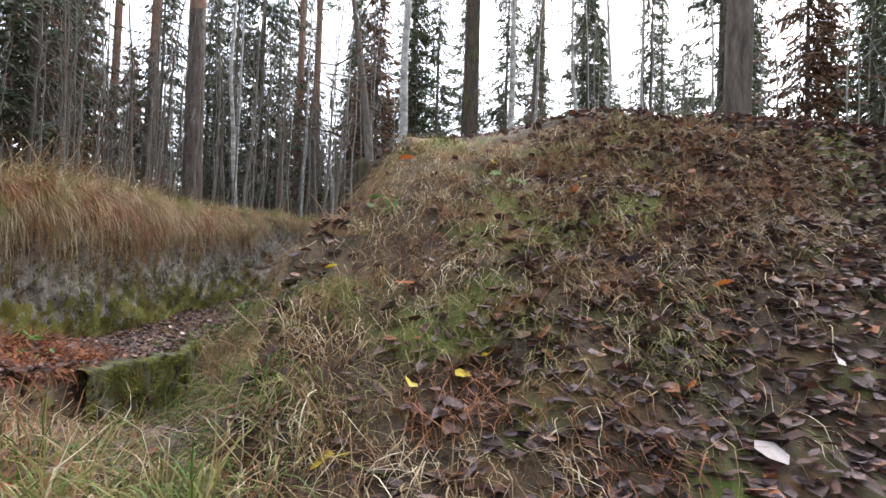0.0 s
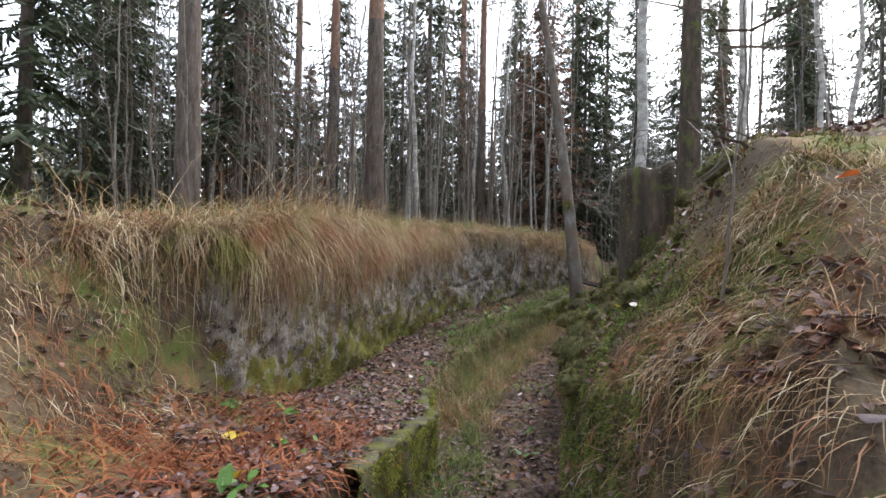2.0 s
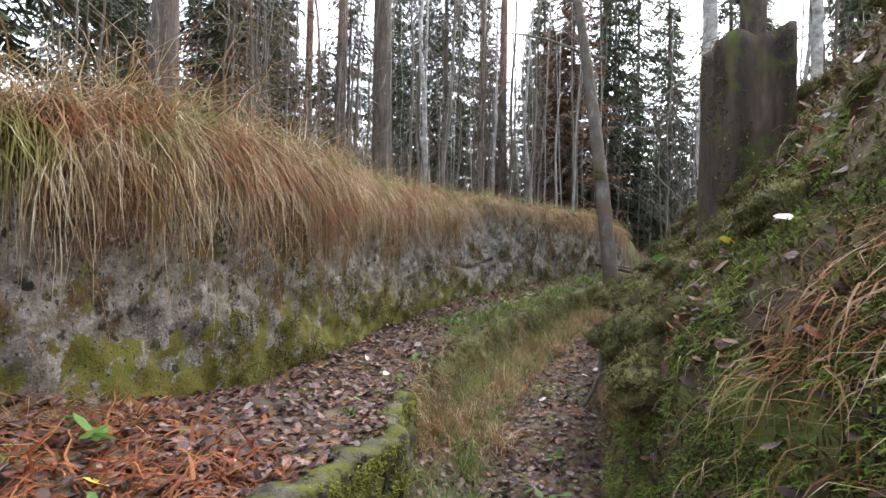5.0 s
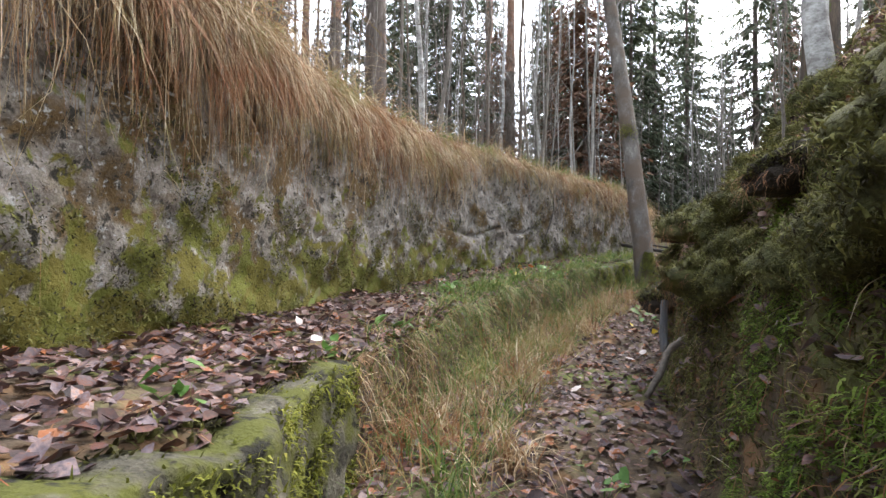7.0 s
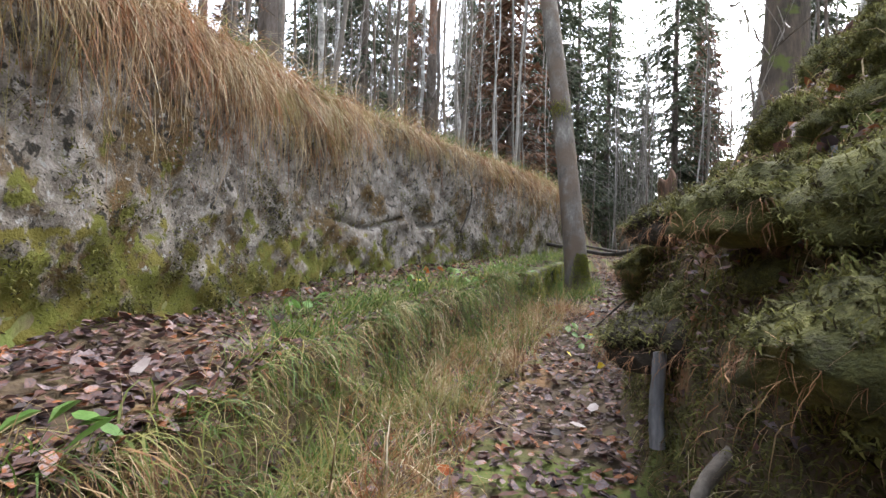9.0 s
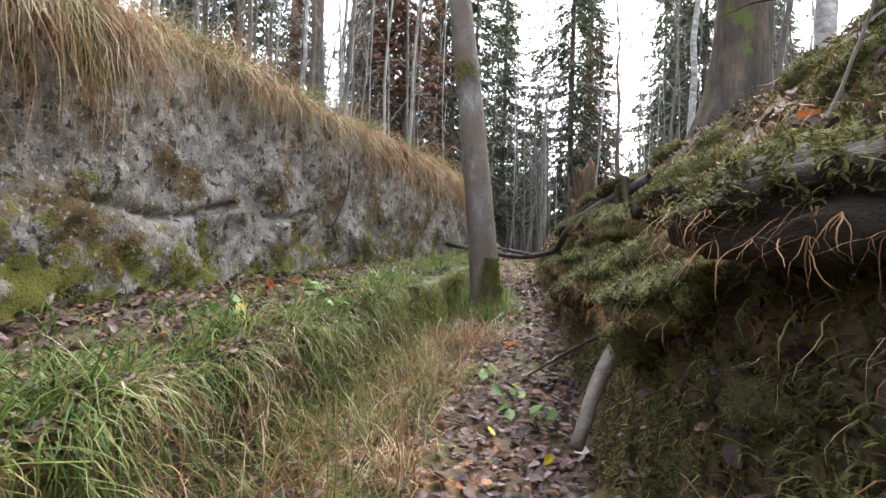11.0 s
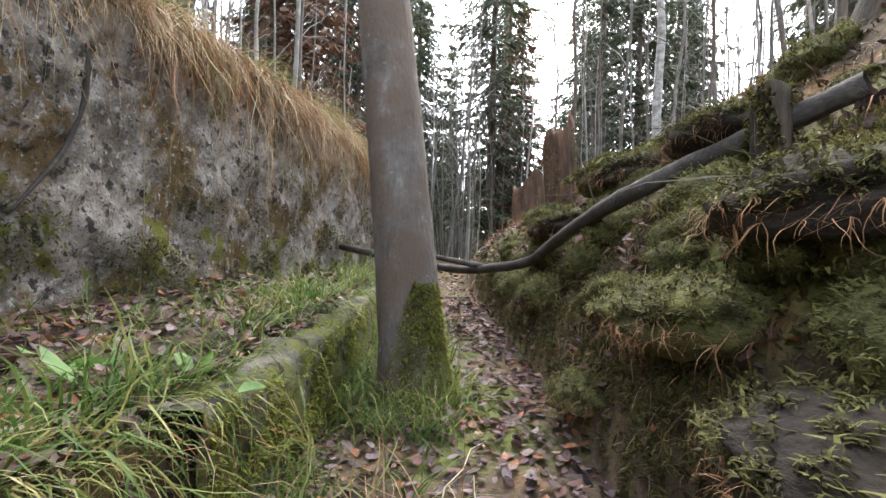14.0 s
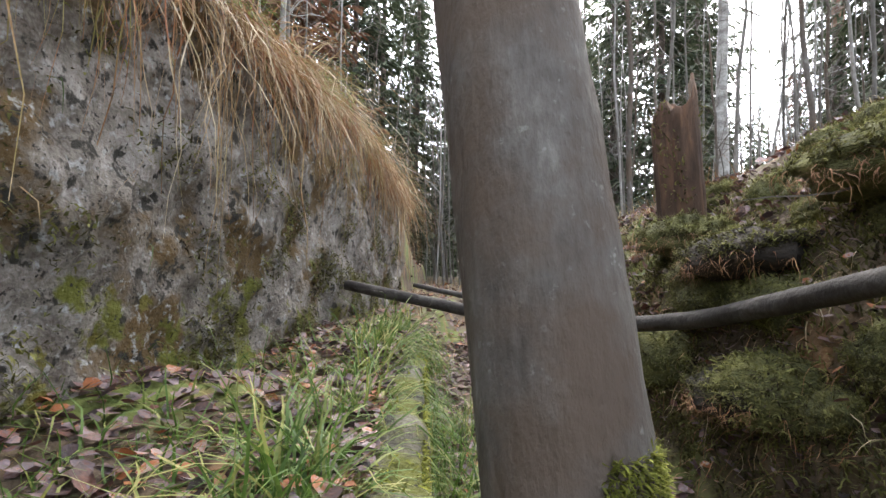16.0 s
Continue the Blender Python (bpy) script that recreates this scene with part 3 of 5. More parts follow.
# the leaning alder in the trench, with moss at its foot and a low limb
def build_alder():
    r = np.random.default_rng(5)
    e = thing("alder_tree", (-2.32, 16.0, 0.42), "grey smooth-barked alder leaning over the trench, mossy at its foot", "tree")
    z = np.array([-0.3, 0, 0.12, 0.3, 0.6, 1.0, 1.5, 2.0, 2.5, 3.0, 3.6, 4.4, 5.4, 6.6, 8, 9.5, 11])
    x = -0.1 * z - 0.005 * z ** 2
    y = 0.10 * z + 0.006 * z ** 2
    rad = np.interp(z, [-0.3, 0, 0.12, 0.3, 0.8, 2.0, 4, 8, 11], [0.27, 0.225, 0.195, 0.178, 0.165, 0.152, 0.138, 0.09, 0.03])
    zz = np.linspace(-0.3, 11, 90)
    P = np.stack([np.interp(zz, z, x), np.interp(zz, z, y), zz], -1)
    v, f = tube(P, np.interp(zz, z, rad), 26, 0.012, seed=3)
    obj("trunk", tri_safe("trunk", v, f), M_alder, e)
    tw, limbs = [], []
    limb = limb_path((-0.3, 0.85, 5.6), (-0.85, 0.25, 0.45), 3.2, 10, 0.06, r, 0.015)
    limbs.append(tube(limb, np.linspace(0.045, 0.012, 11), 7))
    for i in range(40):
        h = r.uniform(5.0, 10.8)
        a = r.uniform(0, 6.28)
        q = limb_path((np.interp(h, z, x), np.interp(h, z, y), h), (math.cos(a), math.sin(a), 0.7), r.uniform(0.8, 2.4), 7, 0.12, r)
        tw.append(q)
        tw += [limb_path(q[j], r.normal(0, 0.6, 3) + (0, 0, 0.3), r.uniform(0.3, 0.8), 4, 0.2, r) for j in range(1, 7)]
    v, f = join(limbs)
    obj("limb", tri_safe("limb", v, f), M_alder, e)
    v, f = twig_strips(tw, 0.02, r)
    obj("fine_branching", mesh_of("fine_branching", v, f, False), M_twig, e, kind="stuff")
    # moss: short blades on one flank of the foot and a ring higher up
    n = 9000
    h = np.concatenate([r.uniform(-0.1, 0.62, n) ** 1.0, r.normal(2.85, 0.07, 900)])
    a = np.concatenate([r.normal(-1.0, 0.75, n), r.normal(-1.8, 0.7, 900)])
    keep = np.concatenate([h[:n] < 0.62 * np.cos(0.8 * (a[:n] + 0.95)) ** 2 + 0.1, np.ones(900, bool)])
    h, a = h[keep], a[keep]
    R = np.interp(h, z, rad) * 0.99
    base = np.stack([np.interp(h, z, x) + R * np.cos(a), np.interp(h, z, y) + R * np.sin(a), h], -1)
    v, f = ribbons(base, a + r.normal(0, 0.6, len(a)), r.uniform(0.015, 0.035, len(a)), r.normal(0.2, 0.6, len(a)), r.uniform(0.3, 1.5, len(a)), np.full(len(a), 0.009), 2)
    obj("moss", mesh_of("moss", v, f, False), M_mossy, e, "bright moss on the trunk")


build_alder()

# measured pines and trunks
p_a = pine("pine_tree", 24, 0.27, 11, (0.005, 0.01))
plant(p_a, -13.9, 23.6, 0, 1.0, False)
p_b = pine("pine_tree", 23, 0.36, 12, (-0.012, 0.0), "thick dark pine with rough bark")
plant(p_b, -9.75, 19.65, 0, 1.0, False)
plant(p_a, -11.4, 36.2, 40, 1.15)
plant(p_a, -8.6, 31.0, 200, 1.0)
plant(p_a, 7.0, 52, 80, 1.3)
plant(p_b, -12.2, 13.4, 90, 0.95)
plant(p_b, 7.3, 9.6, 10, 0.95)
plant(p_b, 5.2, 11.3, 130, 0.75)
plant(p_a, -20, 30, 20, 1.1)
plant(p_a, 15.0, 33, 220, 1.1)
plant(p_a, -4.4, 42, 220, 1.1)
plant(p_b, -19, 22, 220, 0.9)
plant(p_a, 21, 27, 20, 1.0)

# the dark tree on the bank, with a flaring mossy foot
def build_bank_tree():
    e = thing("bank_tree", (0.1, 15.2, 2.35), "dark old tree with a flaring mossy foot on the bank", "tree")
    z = np.array([-0.9, -0.4, 0.0, 0.25, 0.6, 1.1, 2, 5, 10, 16])
    rad = np.array([0.7, 0.52, 0.4, 0.32, 0.28, 0.26, 0.24, 0.2, 0.14, 0.05])
    zz = np.linspace(-0.9, 16, 70)
    a = np.linspace(0, 2 * np.pi, 28, endpoint=False)
    R = np.interp(zz, z, rad)[:, None] * (1 + 0.16 * np.clip(1.0 - zz, 0, 1.5)[:, None] * np.sin(5 * a + 0.6)[None] * 0.7)
    v = np.stack([R * np.cos(a) - 0.1 * np.exp(-np.abs(zz))[:, None], R * np.sin(a), zz[:, None] + 0 * R], -1).reshape(-1, 3)
    f = [[i * 28 + j, i * 28 + (j + 1) % 28, (i + 1) * 28 + (j + 1) % 28, (i + 1) * 28 + j] for i in range(69) for j in range(28)]
    obj("trunk", mesh_of("trunk", v, f), M_rot, e)
    r = np.random.default_rng(8)
    v, f = spruce_crown(16, 0.72, 1.6, r, 14)
    obj("crown", mesh_of("crown", v, f, False), M_spruce, e)


build_bank_tree()

birches = [broadleaf("birch_tree", 13, 0.1, 21, M_birch, (0.02, 0.0), 60, 0.02), broadleaf("birch_tree", 11, 0.075, 22, M_birch, (-0.05, 0.02), 50, 0.03, curve=1.5),
           broadleaf("birch_tree", 15, 0.13, 23, M_birch, (0.0, 0.0), 70, 0.012, label="slim grey birch with pale patches of bark")]
for i, (x, y, k, s, t) in enumerate([(-0.75, 11.3, 1, 1.1, 20), (-1.05, 10.4, 0, 0.9, 90), (-7.4, 18.5, 1, 1.2, 250), (1.2, 15.8, 2, 0.9, 0), (3.4, 17.6, 0, 0.9, 120), (4.1, 19.5, 1, 1.3, 10),
                                     (-10.5, 25, 2, 1.0, 200), (15.7, 45.3, 2, 1.6, 0), (-3.8, 46.4, 2, 1.5, 60), (11, 25, 0, 1.2, 60), (12.7, 25.5, 1, 1.3, 160), (-8.0, 27, 0, 1.1, 45), (-16, 18.5, 0, 1.1, 300),
                                     (6.5, 21, 0, 1.1, 200), (8.5, 17, 1, 1.1, 99), (-5.6, 24, 1, 1.2, 130), (2.6, 22.5, 0, 1.0, 310)]):
    plant(birches[k], x, y, t, s, i > 2 or k in (0, 2) and i not in (1, 3)) if i not in (0, 1, 3) else plant(birches[k], x, y, t, s, False)

spruces = [spruce("spruce_tree", 20, 31), spruce("spruce_tree", 17, 32, None, 0.06, 3.2), spruce("spruce_tree", 22, 33, None, 0.16, 3.3), spruce("spruce_tree", 14, 34, M_brown, 0.08, 2.8, "withered brown spruce with sparse reddish needles")]
spots = [(-14.2, 33, 0), (-11.3, 29.5, 2), (-6.0, 34, 1), (-2.2, 38, 2), (2.5, 36, 0), (-17.5, 36, 1), (-8.2, 40, 2), (-13, 42, 0), (9.3, 40, 1), (12.4, 38, 0), (16.5, 33, 1), (19.5, 38, 2), (-22, 29, 0), (-26, 34, 2), (-5.0, 29.5, 3),
         (-9.5, 45, 0), (5.4, 45, 2), (0.0, 48, 1), (24, 33, 0), (27, 41, 1), (-17, 48, 2), (-24, 22, 2), (-29, 26, 0), (-20, 17, 1), (-26, 14, 2), (6.6, 31, 1), (17, 24, 0), (23, 22, 2), (-3.3, 34, 1), (-30, 40, 0), (12, 50, 2), (20, 49, 0), (-5, 52, 0), (3.2, 55, 1), (-12.3, 55, 2), (8, 58, 0), (30, 30, 2), (-33, 20, 1), (-7.3, 37, 3), (-17, 12.5, 0), (-14, 17.5, 2), (-21.5, 19.5, 1), (-16.5, 20.5, 3), (-15.5, 39, 3), (-10, 33.5, 3), (-4.2, 36.5, 0), (-19.5, 41, 0), (-24, 38, 1), (-21, 33, 3), (-28, 30, 2), (-16, 28, 1), (-25, 27, 3), (4.6, 39, 3), (7.4, 36, 2), (10.6, 44, 3), (14.6, 42, 2), (-0.4, 42, 0), (-7, 48, 1), (17.5, 45, 1), (22, 43, 3), (-2.6, 56, 2), (15, 56, 0), (-18, 25.5, 3), (-13.2, 48, 1), (26, 36, 2), (26, 14, 0), (-22, 6, 0), (-18, -8, 1), (6, -16, 2), (18, -4, 0), (-6, -18, 0), (20, 8, 2), (13, 29, 2), (18, 28.5, 1), (12.2, 20.5, 3), (15.5, 19, 1)]
first = set()
for x, y, k in spots:
    s = 0.85 + 0.3 * rng.random()
    plant(spruces[k], x, y, rng.uniform(0, 360), s, k in first)
    first.add(k)

saplings = [broadleaf("sapling", 4.5 + i, 0.022 + 0.005 * i, 50 + i, M_twig if i % 2 else M_alder, (0.03 * (i - 2), 0.02), 16, 0.03, "thin leafless sapling with grey bark", "thicket saplings", 0.2) for i in range(5)]
for i in range(270):
    if i < 5:
        x, y, cp = -8 - i * 1.1, 13 + i * 1.5, False
    else:
        a, d = (rng.uniform(95, 150), rng.uniform(9, 34)) if i < 175 else (rng.uniform(48, 95), rng.uniform(13, 40))
        x, y, cp = -2 + d * math.cos(radians(a)), 5 + d * math.sin(radians(a)), True
        if wall_x(y) - 0.9 < x < toe_x(y) + 1.4 and y < 26:
            x = float(wall_x(y)) - rng.uniform(1.5, 6)
    plant(saplings[i % 5], x, y, rng.uniform(0, 360), rng.uniform(0.7, 1.35), cp)

# thin stems that stand close to the path
for x, y, h, lx, ly, s in [(-0.95, 4.9, 2.6, 0.06, 0.0, 71), (-1.55, 9.1, 2.0, -0.05, 0.02, 72), (-1.5, 9.5, 2.2, 0.04, 0.0, 73), (-1.6, 11.6, 1.5, 0.3, -0.1, 74)]:
    e = broadleaf("thin_stem", h, 0.009, s, M_twig, (lx, ly), 5, 0.05, "thin bare stem of a shrub on the bank", "shrub stems", 0.3)
    plant(e, x, y, 0, 1, False, -0.05)


def far_woods():
    r = np.random.default_rng(90)
    vs, fs, o = [], [], 0
    for _ in range(1500):
        a, d = r.uniform(0, 6.28), r.uniform(56, 110)
        x, y, h = -2 + d * math.cos(a), 8 + d * math.sin(a), r.uniform(11, 19)
        z0 = float(height(x, y))
        n = 110
        t = r.uniform(0.05, 1, n) ** 0.8
        ang = r.uniform(0, 6.28, n)
        reach = (1 - t) * 2.6 * r.uniform(0.3, 1, n) + 0.1
        c = np.stack([x + 0 * t, y + 0 * t, z0 + h * t], -1)
        e = c + np.stack([np.cos(ang) * reach, np.sin(ang) * reach, -0.35 * reach - 0.2], -1)
        w = np.stack([np.zeros(n), np.zeros(n), 0.12 + 0.25 * (1 - t)], -1)
        q = np.stack([c - w * 0.3, c + w * 0.3, e + w, e - w], 1).reshape(-1, 3)
        s = np.array([-math.sin(a), math.cos(a), 0]) * 0.14
        b = np.array([x, y, z0 - 0.3])
        tr = np.array([b - s, b + s, b + s * 0.2 + (0, 0, h), b - s * 0.2 + (0, 0, h)])
        vs += [q, tr]
        i = np.arange(n + 1) * 4 + o
        fs.append(np.stack([i, i + 1, i + 2, i + 3], -1))
        o += 4 * (n + 1)
    obj("far_woods", mesh_of("far_woods", np.vstack(vs), np.vstack(fs), False), M_spruce, label="distant dense spruce forest behind the trench", category="forest", kind="stuff")


far_woods()

def thicket():
    """Bare grey stems and twigs of the young growth that fills the wood behind the trench."""
    r = np.random.default_rng(91)
    stems, tw = [], []
    for _ in range(760):
        a, d = radians(r.uniform(38, 152)), r.uniform(17, 52)
        x, y, h = -2 + d * math.cos(a), 5 + d * math.sin(a), r.uniform(5, 13)
        if wall_x(y) - 1.5 < x < toe_x(y) + 2.5 and y < 26:
            continue
        P = trunk_points(h, r, tuple(r.normal(0, 0.04, 2)), 0.02, 9) + (x, y, float(height(x, y)))
        stems.append(tube(P, np.linspace(r.uniform(0.02, 0.055), 0.008, 9), 5))
        for _ in range(16):
            i, b = r.integers(2, 9), r.uniform(0, 6.28)
            q = limb_path(P[i], (0.6 * math.cos(b), 0.6 * math.sin(b), 0.7), r.uniform(0.6, 1.8), 5, 0.14, r)
            tw.append(q)
            tw += [limb_path(q[j], r.normal(0, 0.6, 3) + (0, 0, 0.3), r.uniform(0.3, 0.8), 3, 0.2, r) for j in (2, 4)]
    v, f = join(stems)
    e = thing("thicket", (0, 0, 0), "dense grey thicket of bare young stems behind the trench", "thicket", kind="stuff")
    obj("stems", tri_safe("stems", v, f), M_stem, e, kind="stuff")
    v, f = twig_strips(tw, 0.02, r)
    obj("fine_branching", mesh_of("fine_branching", v, f, False), M_stem, e, kind="stuff")


thicket()

# ---- stumps, logs, stakes ----
def stump(name, x, y, z0, z1, rad, seed, material, label, jag=0.12, tilt=(0.0, 0.0)):
    r = np.random.default_rng(seed)
    e = thing(name, (x, y, z0), label, "stump")
    k, s = 26, 30
    t = np.linspace(0, 1, k)
    a = np.linspace(0, 2 * np.pi, s, endpoint=False)
    rough = 1 + 0.09 * np.sin(4 * a + r.uniform(0, 6)) + 0.06 * np.sin(9 * a + r.uniform(0, 6)) + r.normal(0, 0.025, s)
    R = rad * (1 + 0.3 * np.exp(-t * 6))[:, None] * rough[None] * (1 + r.normal(0, 0.012, (k, s)))
    top = (z1 - z0) * (1 + jag * (np.sin(a + seed) + 0.5 * np.sin(3 * a + 2 * seed) + 0.15 * r.normal(0, 1, s)))
    Z = -0.9 + t[:, None] * (top + 0.9)[None]
    v = np.stack([R * np.cos(a) + tilt[0] * Z, R * np.sin(a) + tilt[1] * Z, Z], -1)
    inner = v[-1] * np.array([0.72, 0.72, 1]) - np.array([0, 0, 0.06 * rad / 0.3])
    hollow = v[-1] * np.array([0.3, 0.3, 1]) - np.array([0, 0, 0.35 * rad])
    v = np.concatenate([v.reshape(-1, 3), inner, hollow])
    f = [[i * s + j, i * s + (j + 1) % s, (i + 1) * s + (j + 1) % s, (i + 1) * s + j] for i in range(k + 1) for j in range(s)]
    me = tri_safe("wood", v, f)
    obj("wood", me, material, e)
    n = 2200
    aa, hh = r.uniform(0, 6.28, n), r.uniform(0, 1, n) ** 1.5
    rr = rad * 1.05 * (1 + 0.05 * np.exp(-hh * 6))
    zz = hh * (z1 - z0)
    keep = np.sin(3 * aa + 4 * hh) + r.normal(0, 0.3, n) > 0.1
    base = np.stack([rr * np.cos(aa) + tilt[0] * zz, rr * np.sin(aa) + tilt[1] * zz, zz], -1)[keep]
    v, f = ribbons(base, aa[keep], r.uniform(0.02, 0.05, len(base)), r.normal(0.3, 0.5, len(base)), r.uniform(0.5, 1.5, len(base)), np.full(len(base), 0.012), 2)
    obj("moss", mesh_of("moss", v, f, False), M_moss, e, "moss on the stump")
    return e


stump("tree_stump", -1.15, 7.75, 1.75, 2.82, 0.23, 1, M_rot, "old mossy dark tree stump on the bank", 0.05)
stump("tree_stump", -0.68, 18.3, 1.35, 2.5, 0.15, 2, M_rotred, "broken rotten stump with a jagged reddish top", 0.12, (-0.08, 0))
stump("tree_stump", 0.15, 22.3, 0.9, 2.5, 0.3, 3, M_rotred, "tall split stump with orange rotten wood", 0.12)
stump("tree_stump", -1.16, 14.92, 1.5, 1.84, 0.062, 4, M_rot, "small stump capped with green moss", 0.03)


def limb_thing(name, pts, r0, r1, material, label, category, sides=10, twigs=0, seed=0):
    P = np.array(pts, float)
    t = np.linspace(0, 1, len(P))
    tt = np.linspace(0, 1, 8 * len(P))
    Q = np.stack([np.interp(tt, t, P[:, i]) for i in range(3)], -1)
    for _ in range(6):
        Q[1:-1] = (Q[:-2] + Q[1:-1] * 2 + Q[2:]) / 4
    e = thing(name, tuple(P[0]), label, category)
    v, f = tube(Q - P[0], np.linspace(r0, r1, len(Q)), sides, 0.05, seed=seed)
    obj("stem", tri_safe("stem", v, f), material, e)
    if twigs:
        r = np.random.default_rng(seed)
        tw = [limb_path(Q[i] - P[0], r.normal(0, 0.7, 3) + (-0.4, 0.4, 0.1), r.uniform(0.2, 0.7), 5, 0.15, r) for i in r.integers(4, len(Q) - 1, twigs)]
        v, f = twig_strips(tw, 0.012, r)
        obj("fine_branching", mesh_of("fine_branching", v, f, False), M_twig, e, kind="stuff")
    return e


limb_thing("fallen_branch", [(-0.98, 14.7, 1.8), (-1.43, 15.5, 1.5), (-1.42, 16.3, 1.35), (-1.36, 17.2, 1.17), (-1.75, 18.1, 1.07), (-2.9, 18.9, 1.28)], 0.042, 0.036, M_log, "fallen dark branch lying across the trench", "branch", 12, 0, 3)
limb_thing("fallen_branch", [(-1.55, 17.75, 1.12), (-2.0, 18.0, 1.2), (-2.5, 18.1, 1.3)], 0.03, 0.012, M_log, "thin forked dead branch on the larger branch", "branch", 8, 3, 4)
limb_thing("grey_stake", [(-2.13, 10.0, 0.2), (-2.14, 10.0, 0.35), (-2.13, 10.0, 0.56)], 0.03, 0.026, M_steel, "short weathered grey stake at the foot of the bank", "stake", 8)
for dx, dz, ln in ((0, 0, 0.34), (0.1, 0.1, 0.36), (0.16, 0.16, 0.2)):
    limb_thing("weathered_board", [(-1.86 + dx, 9.45 + dx, 0.82 + dz), (-1.86 + dx, 9.44 + dx, 0.95 + dz), (-1.85 + dx, 9.42 + dx, 0.82 + dz + ln * 0.9)], 0.026, 0.022, M_steel, "weathered grey board end sticking out of the bank", "board", 4)
limb_thing("bare_root", [(-1.85, 9.6, 0.3), (-2.0, 9.5, 0.38), (-2.12, 9.38, 0.3), (-2.16, 9.3, 0.18), (-2.24, 9.2, 0.05)], 0.026, 0.018, M_root, "pale bent root coming out of the bank", "root", 8)
limb_thing("bare_root", [(-1.5, 12.75, 0.95), (-1.75, 12.6, 0.75), (-2.0, 12.3, 0.5), (-2.15, 12.05, 0.25)], 0.045, 0.03, M_root, "thick peeled root slanting down the bank", "root", 9)
limb_thing("dead_stick", [(-1.35, 12.9, 1.1), (-1.6, 12.6, 0.8), (-1.95, 12.1, 0.4)], 0.022, 0.012, M_log, "dark thin stick leaning on the bank", "stick", 7, 3, 6)
limb_thing("dead_stick", [(-1.6, 11.9, 1.0), (-2.0, 12.6, 0.6), (-2.2, 13.2, 0.3)], 0.012, 0.006, M_log, "dark thin stick leaning on the bank", "stick", 6, 4, 7)
limb_thing("hanging_root", [(-4.0, 15.9, 2.35), (-3.93, 15.85, 1.9), (-3.96, 15.75, 1.6), (-4.02, 15.5, 1.3)], 0.02, 0.008, M_log, "dark root hanging down the concrete wall", "root", 6)
for x, y, z, s, sd in [(-0.9, 15.2, 1.75, 0.35, 1), (-1.0, 16.6, 1.7, 0.3, 2), (-1.3, 13.9, 1.35, 0.3, 3)]:
    limb_thing("exposed_root", [(x + 0.2, y + 0.3, z + 0.1), (x, y, z), (x - 0.15, y - 0.25, z - 0.1), (x - 0.3, y - 0.35, z - 0.3)], 0.03, 0.012, M_root, "grey exposed root on the bank", "root", 7, 4, sd)


# ---- ground cover ----
def scatter(n, x0, x1, y0, y1, keep=None):
    """Random places on the ground between two lines x0(y), x1(y)."""
    y = rng.uniform(y0, y1, n)
    a = x0(y) if callable(x0) else x0
    b = x1(y) if callable(x1) else x1
    x = a + (b - a) * rng.random(n)
    if keep is not None:
        k = keep(x, y)
        x, y = x[k], y[k]
    return np.stack([x, y, height(x, y)], -1)


def downhill(p, e=0.08):
    gx = (height(p[:, 0] + e, p[:, 1]) - height(p[:, 0] - e, p[:, 1])) / (2 * e)
    gy = (height(p[:, 0], p[:, 1] + e) - height(p[:, 0], p[:, 1] - e)) / (2 * e)
    return np.arctan2(-gy, -gx), np.hypot(gx, gy)


def patch(wave, level):
    return lambda x, y: bumps(x + 3, y * 1.1, wave, 1.0) + rng.normal(0, 0.5, len(x)) > level


def grass(name, p, length, width, material, label, lift=(1.0, 0.4), droop=(1.2, 0.6), segs=4, category="grass", calm=1.0):
    n = len(p)
    a, g = downhill(p)
    steep = np.clip(g, 0, 1.5) / 1.5
    head = np.where(rng.random(n) < 0.25 + 0.7 * steep * calm, a + rng.normal(0, 0.7, n), rng.uniform(0, 6.28, n))
    lf = rng.normal(*lift, n) - 0.5 * steep
    v, f = ribbons(p - (0, 0, 0.01), head, rng.uniform(*length, n), lf, np.abs(rng.normal(*droop, n)) + 0.5 * steep, rng.uniform(*width, n), segs)
    obj(name, mesh_of(name, v, f, False), material, label=label, category=category, kind="stuff")


def tufts(p, per, spread):
    q = np.repeat(p, per, 0)
    q[:, :2] += rng.normal(0, spread, (len(q), 2))
    q[:, 2] = height(q[:, 0], q[:, 1])
    return q


# curtain of dry grass hanging over the wall's edge
n = 15000
y = np.concatenate([rng.uniform(4.6, 22, n - n // 6), rng.uniform(4.6, 9, n // 6)])
clump = np.sin(y * 7.3) + np.sin(y * 3.1 + 1) + rng.normal(0, 0.8, n)
ins = np.abs(rng.normal(0, 0.13, n))
base = np.stack([wall_x(y) - 0.6 * smooth(5.7, 4.5, y) - ins + 0.06, y, crest_z(y) + 0.06 * rng.random(n) - 0.02 + 0.1 * smooth(0, 0.4, ins)], -1)
ln = np.clip(0.2 + 0.13 * clump + rng.exponential(0.13, n), 0.08, 1.3) * np.interp(y, [5, 8, 11, 15, 22], [1.6, 1.55, 1.1, 0.8, 0.75]) + ins
v, f = ribbons(base, rng.normal(-0.2, 1.0, n), ln, rng.normal(-0.2, 0.6, n), rng.normal(1.5, 0.5, n), rng.uniform(0.003, 0.009, n), 7)
obj("hanging_grass", mesh_of("hanging_grass", v, f, False), M_straw, label="long withered grass hanging over the wall edge", category="grass", kind="stuff")
n = 3500
y = rng.uniform(5.6, 22, n)
y = y[np.sin(y * 5.1) + rng.normal(0, 0.5, n) > 0.2]
n = len(y)
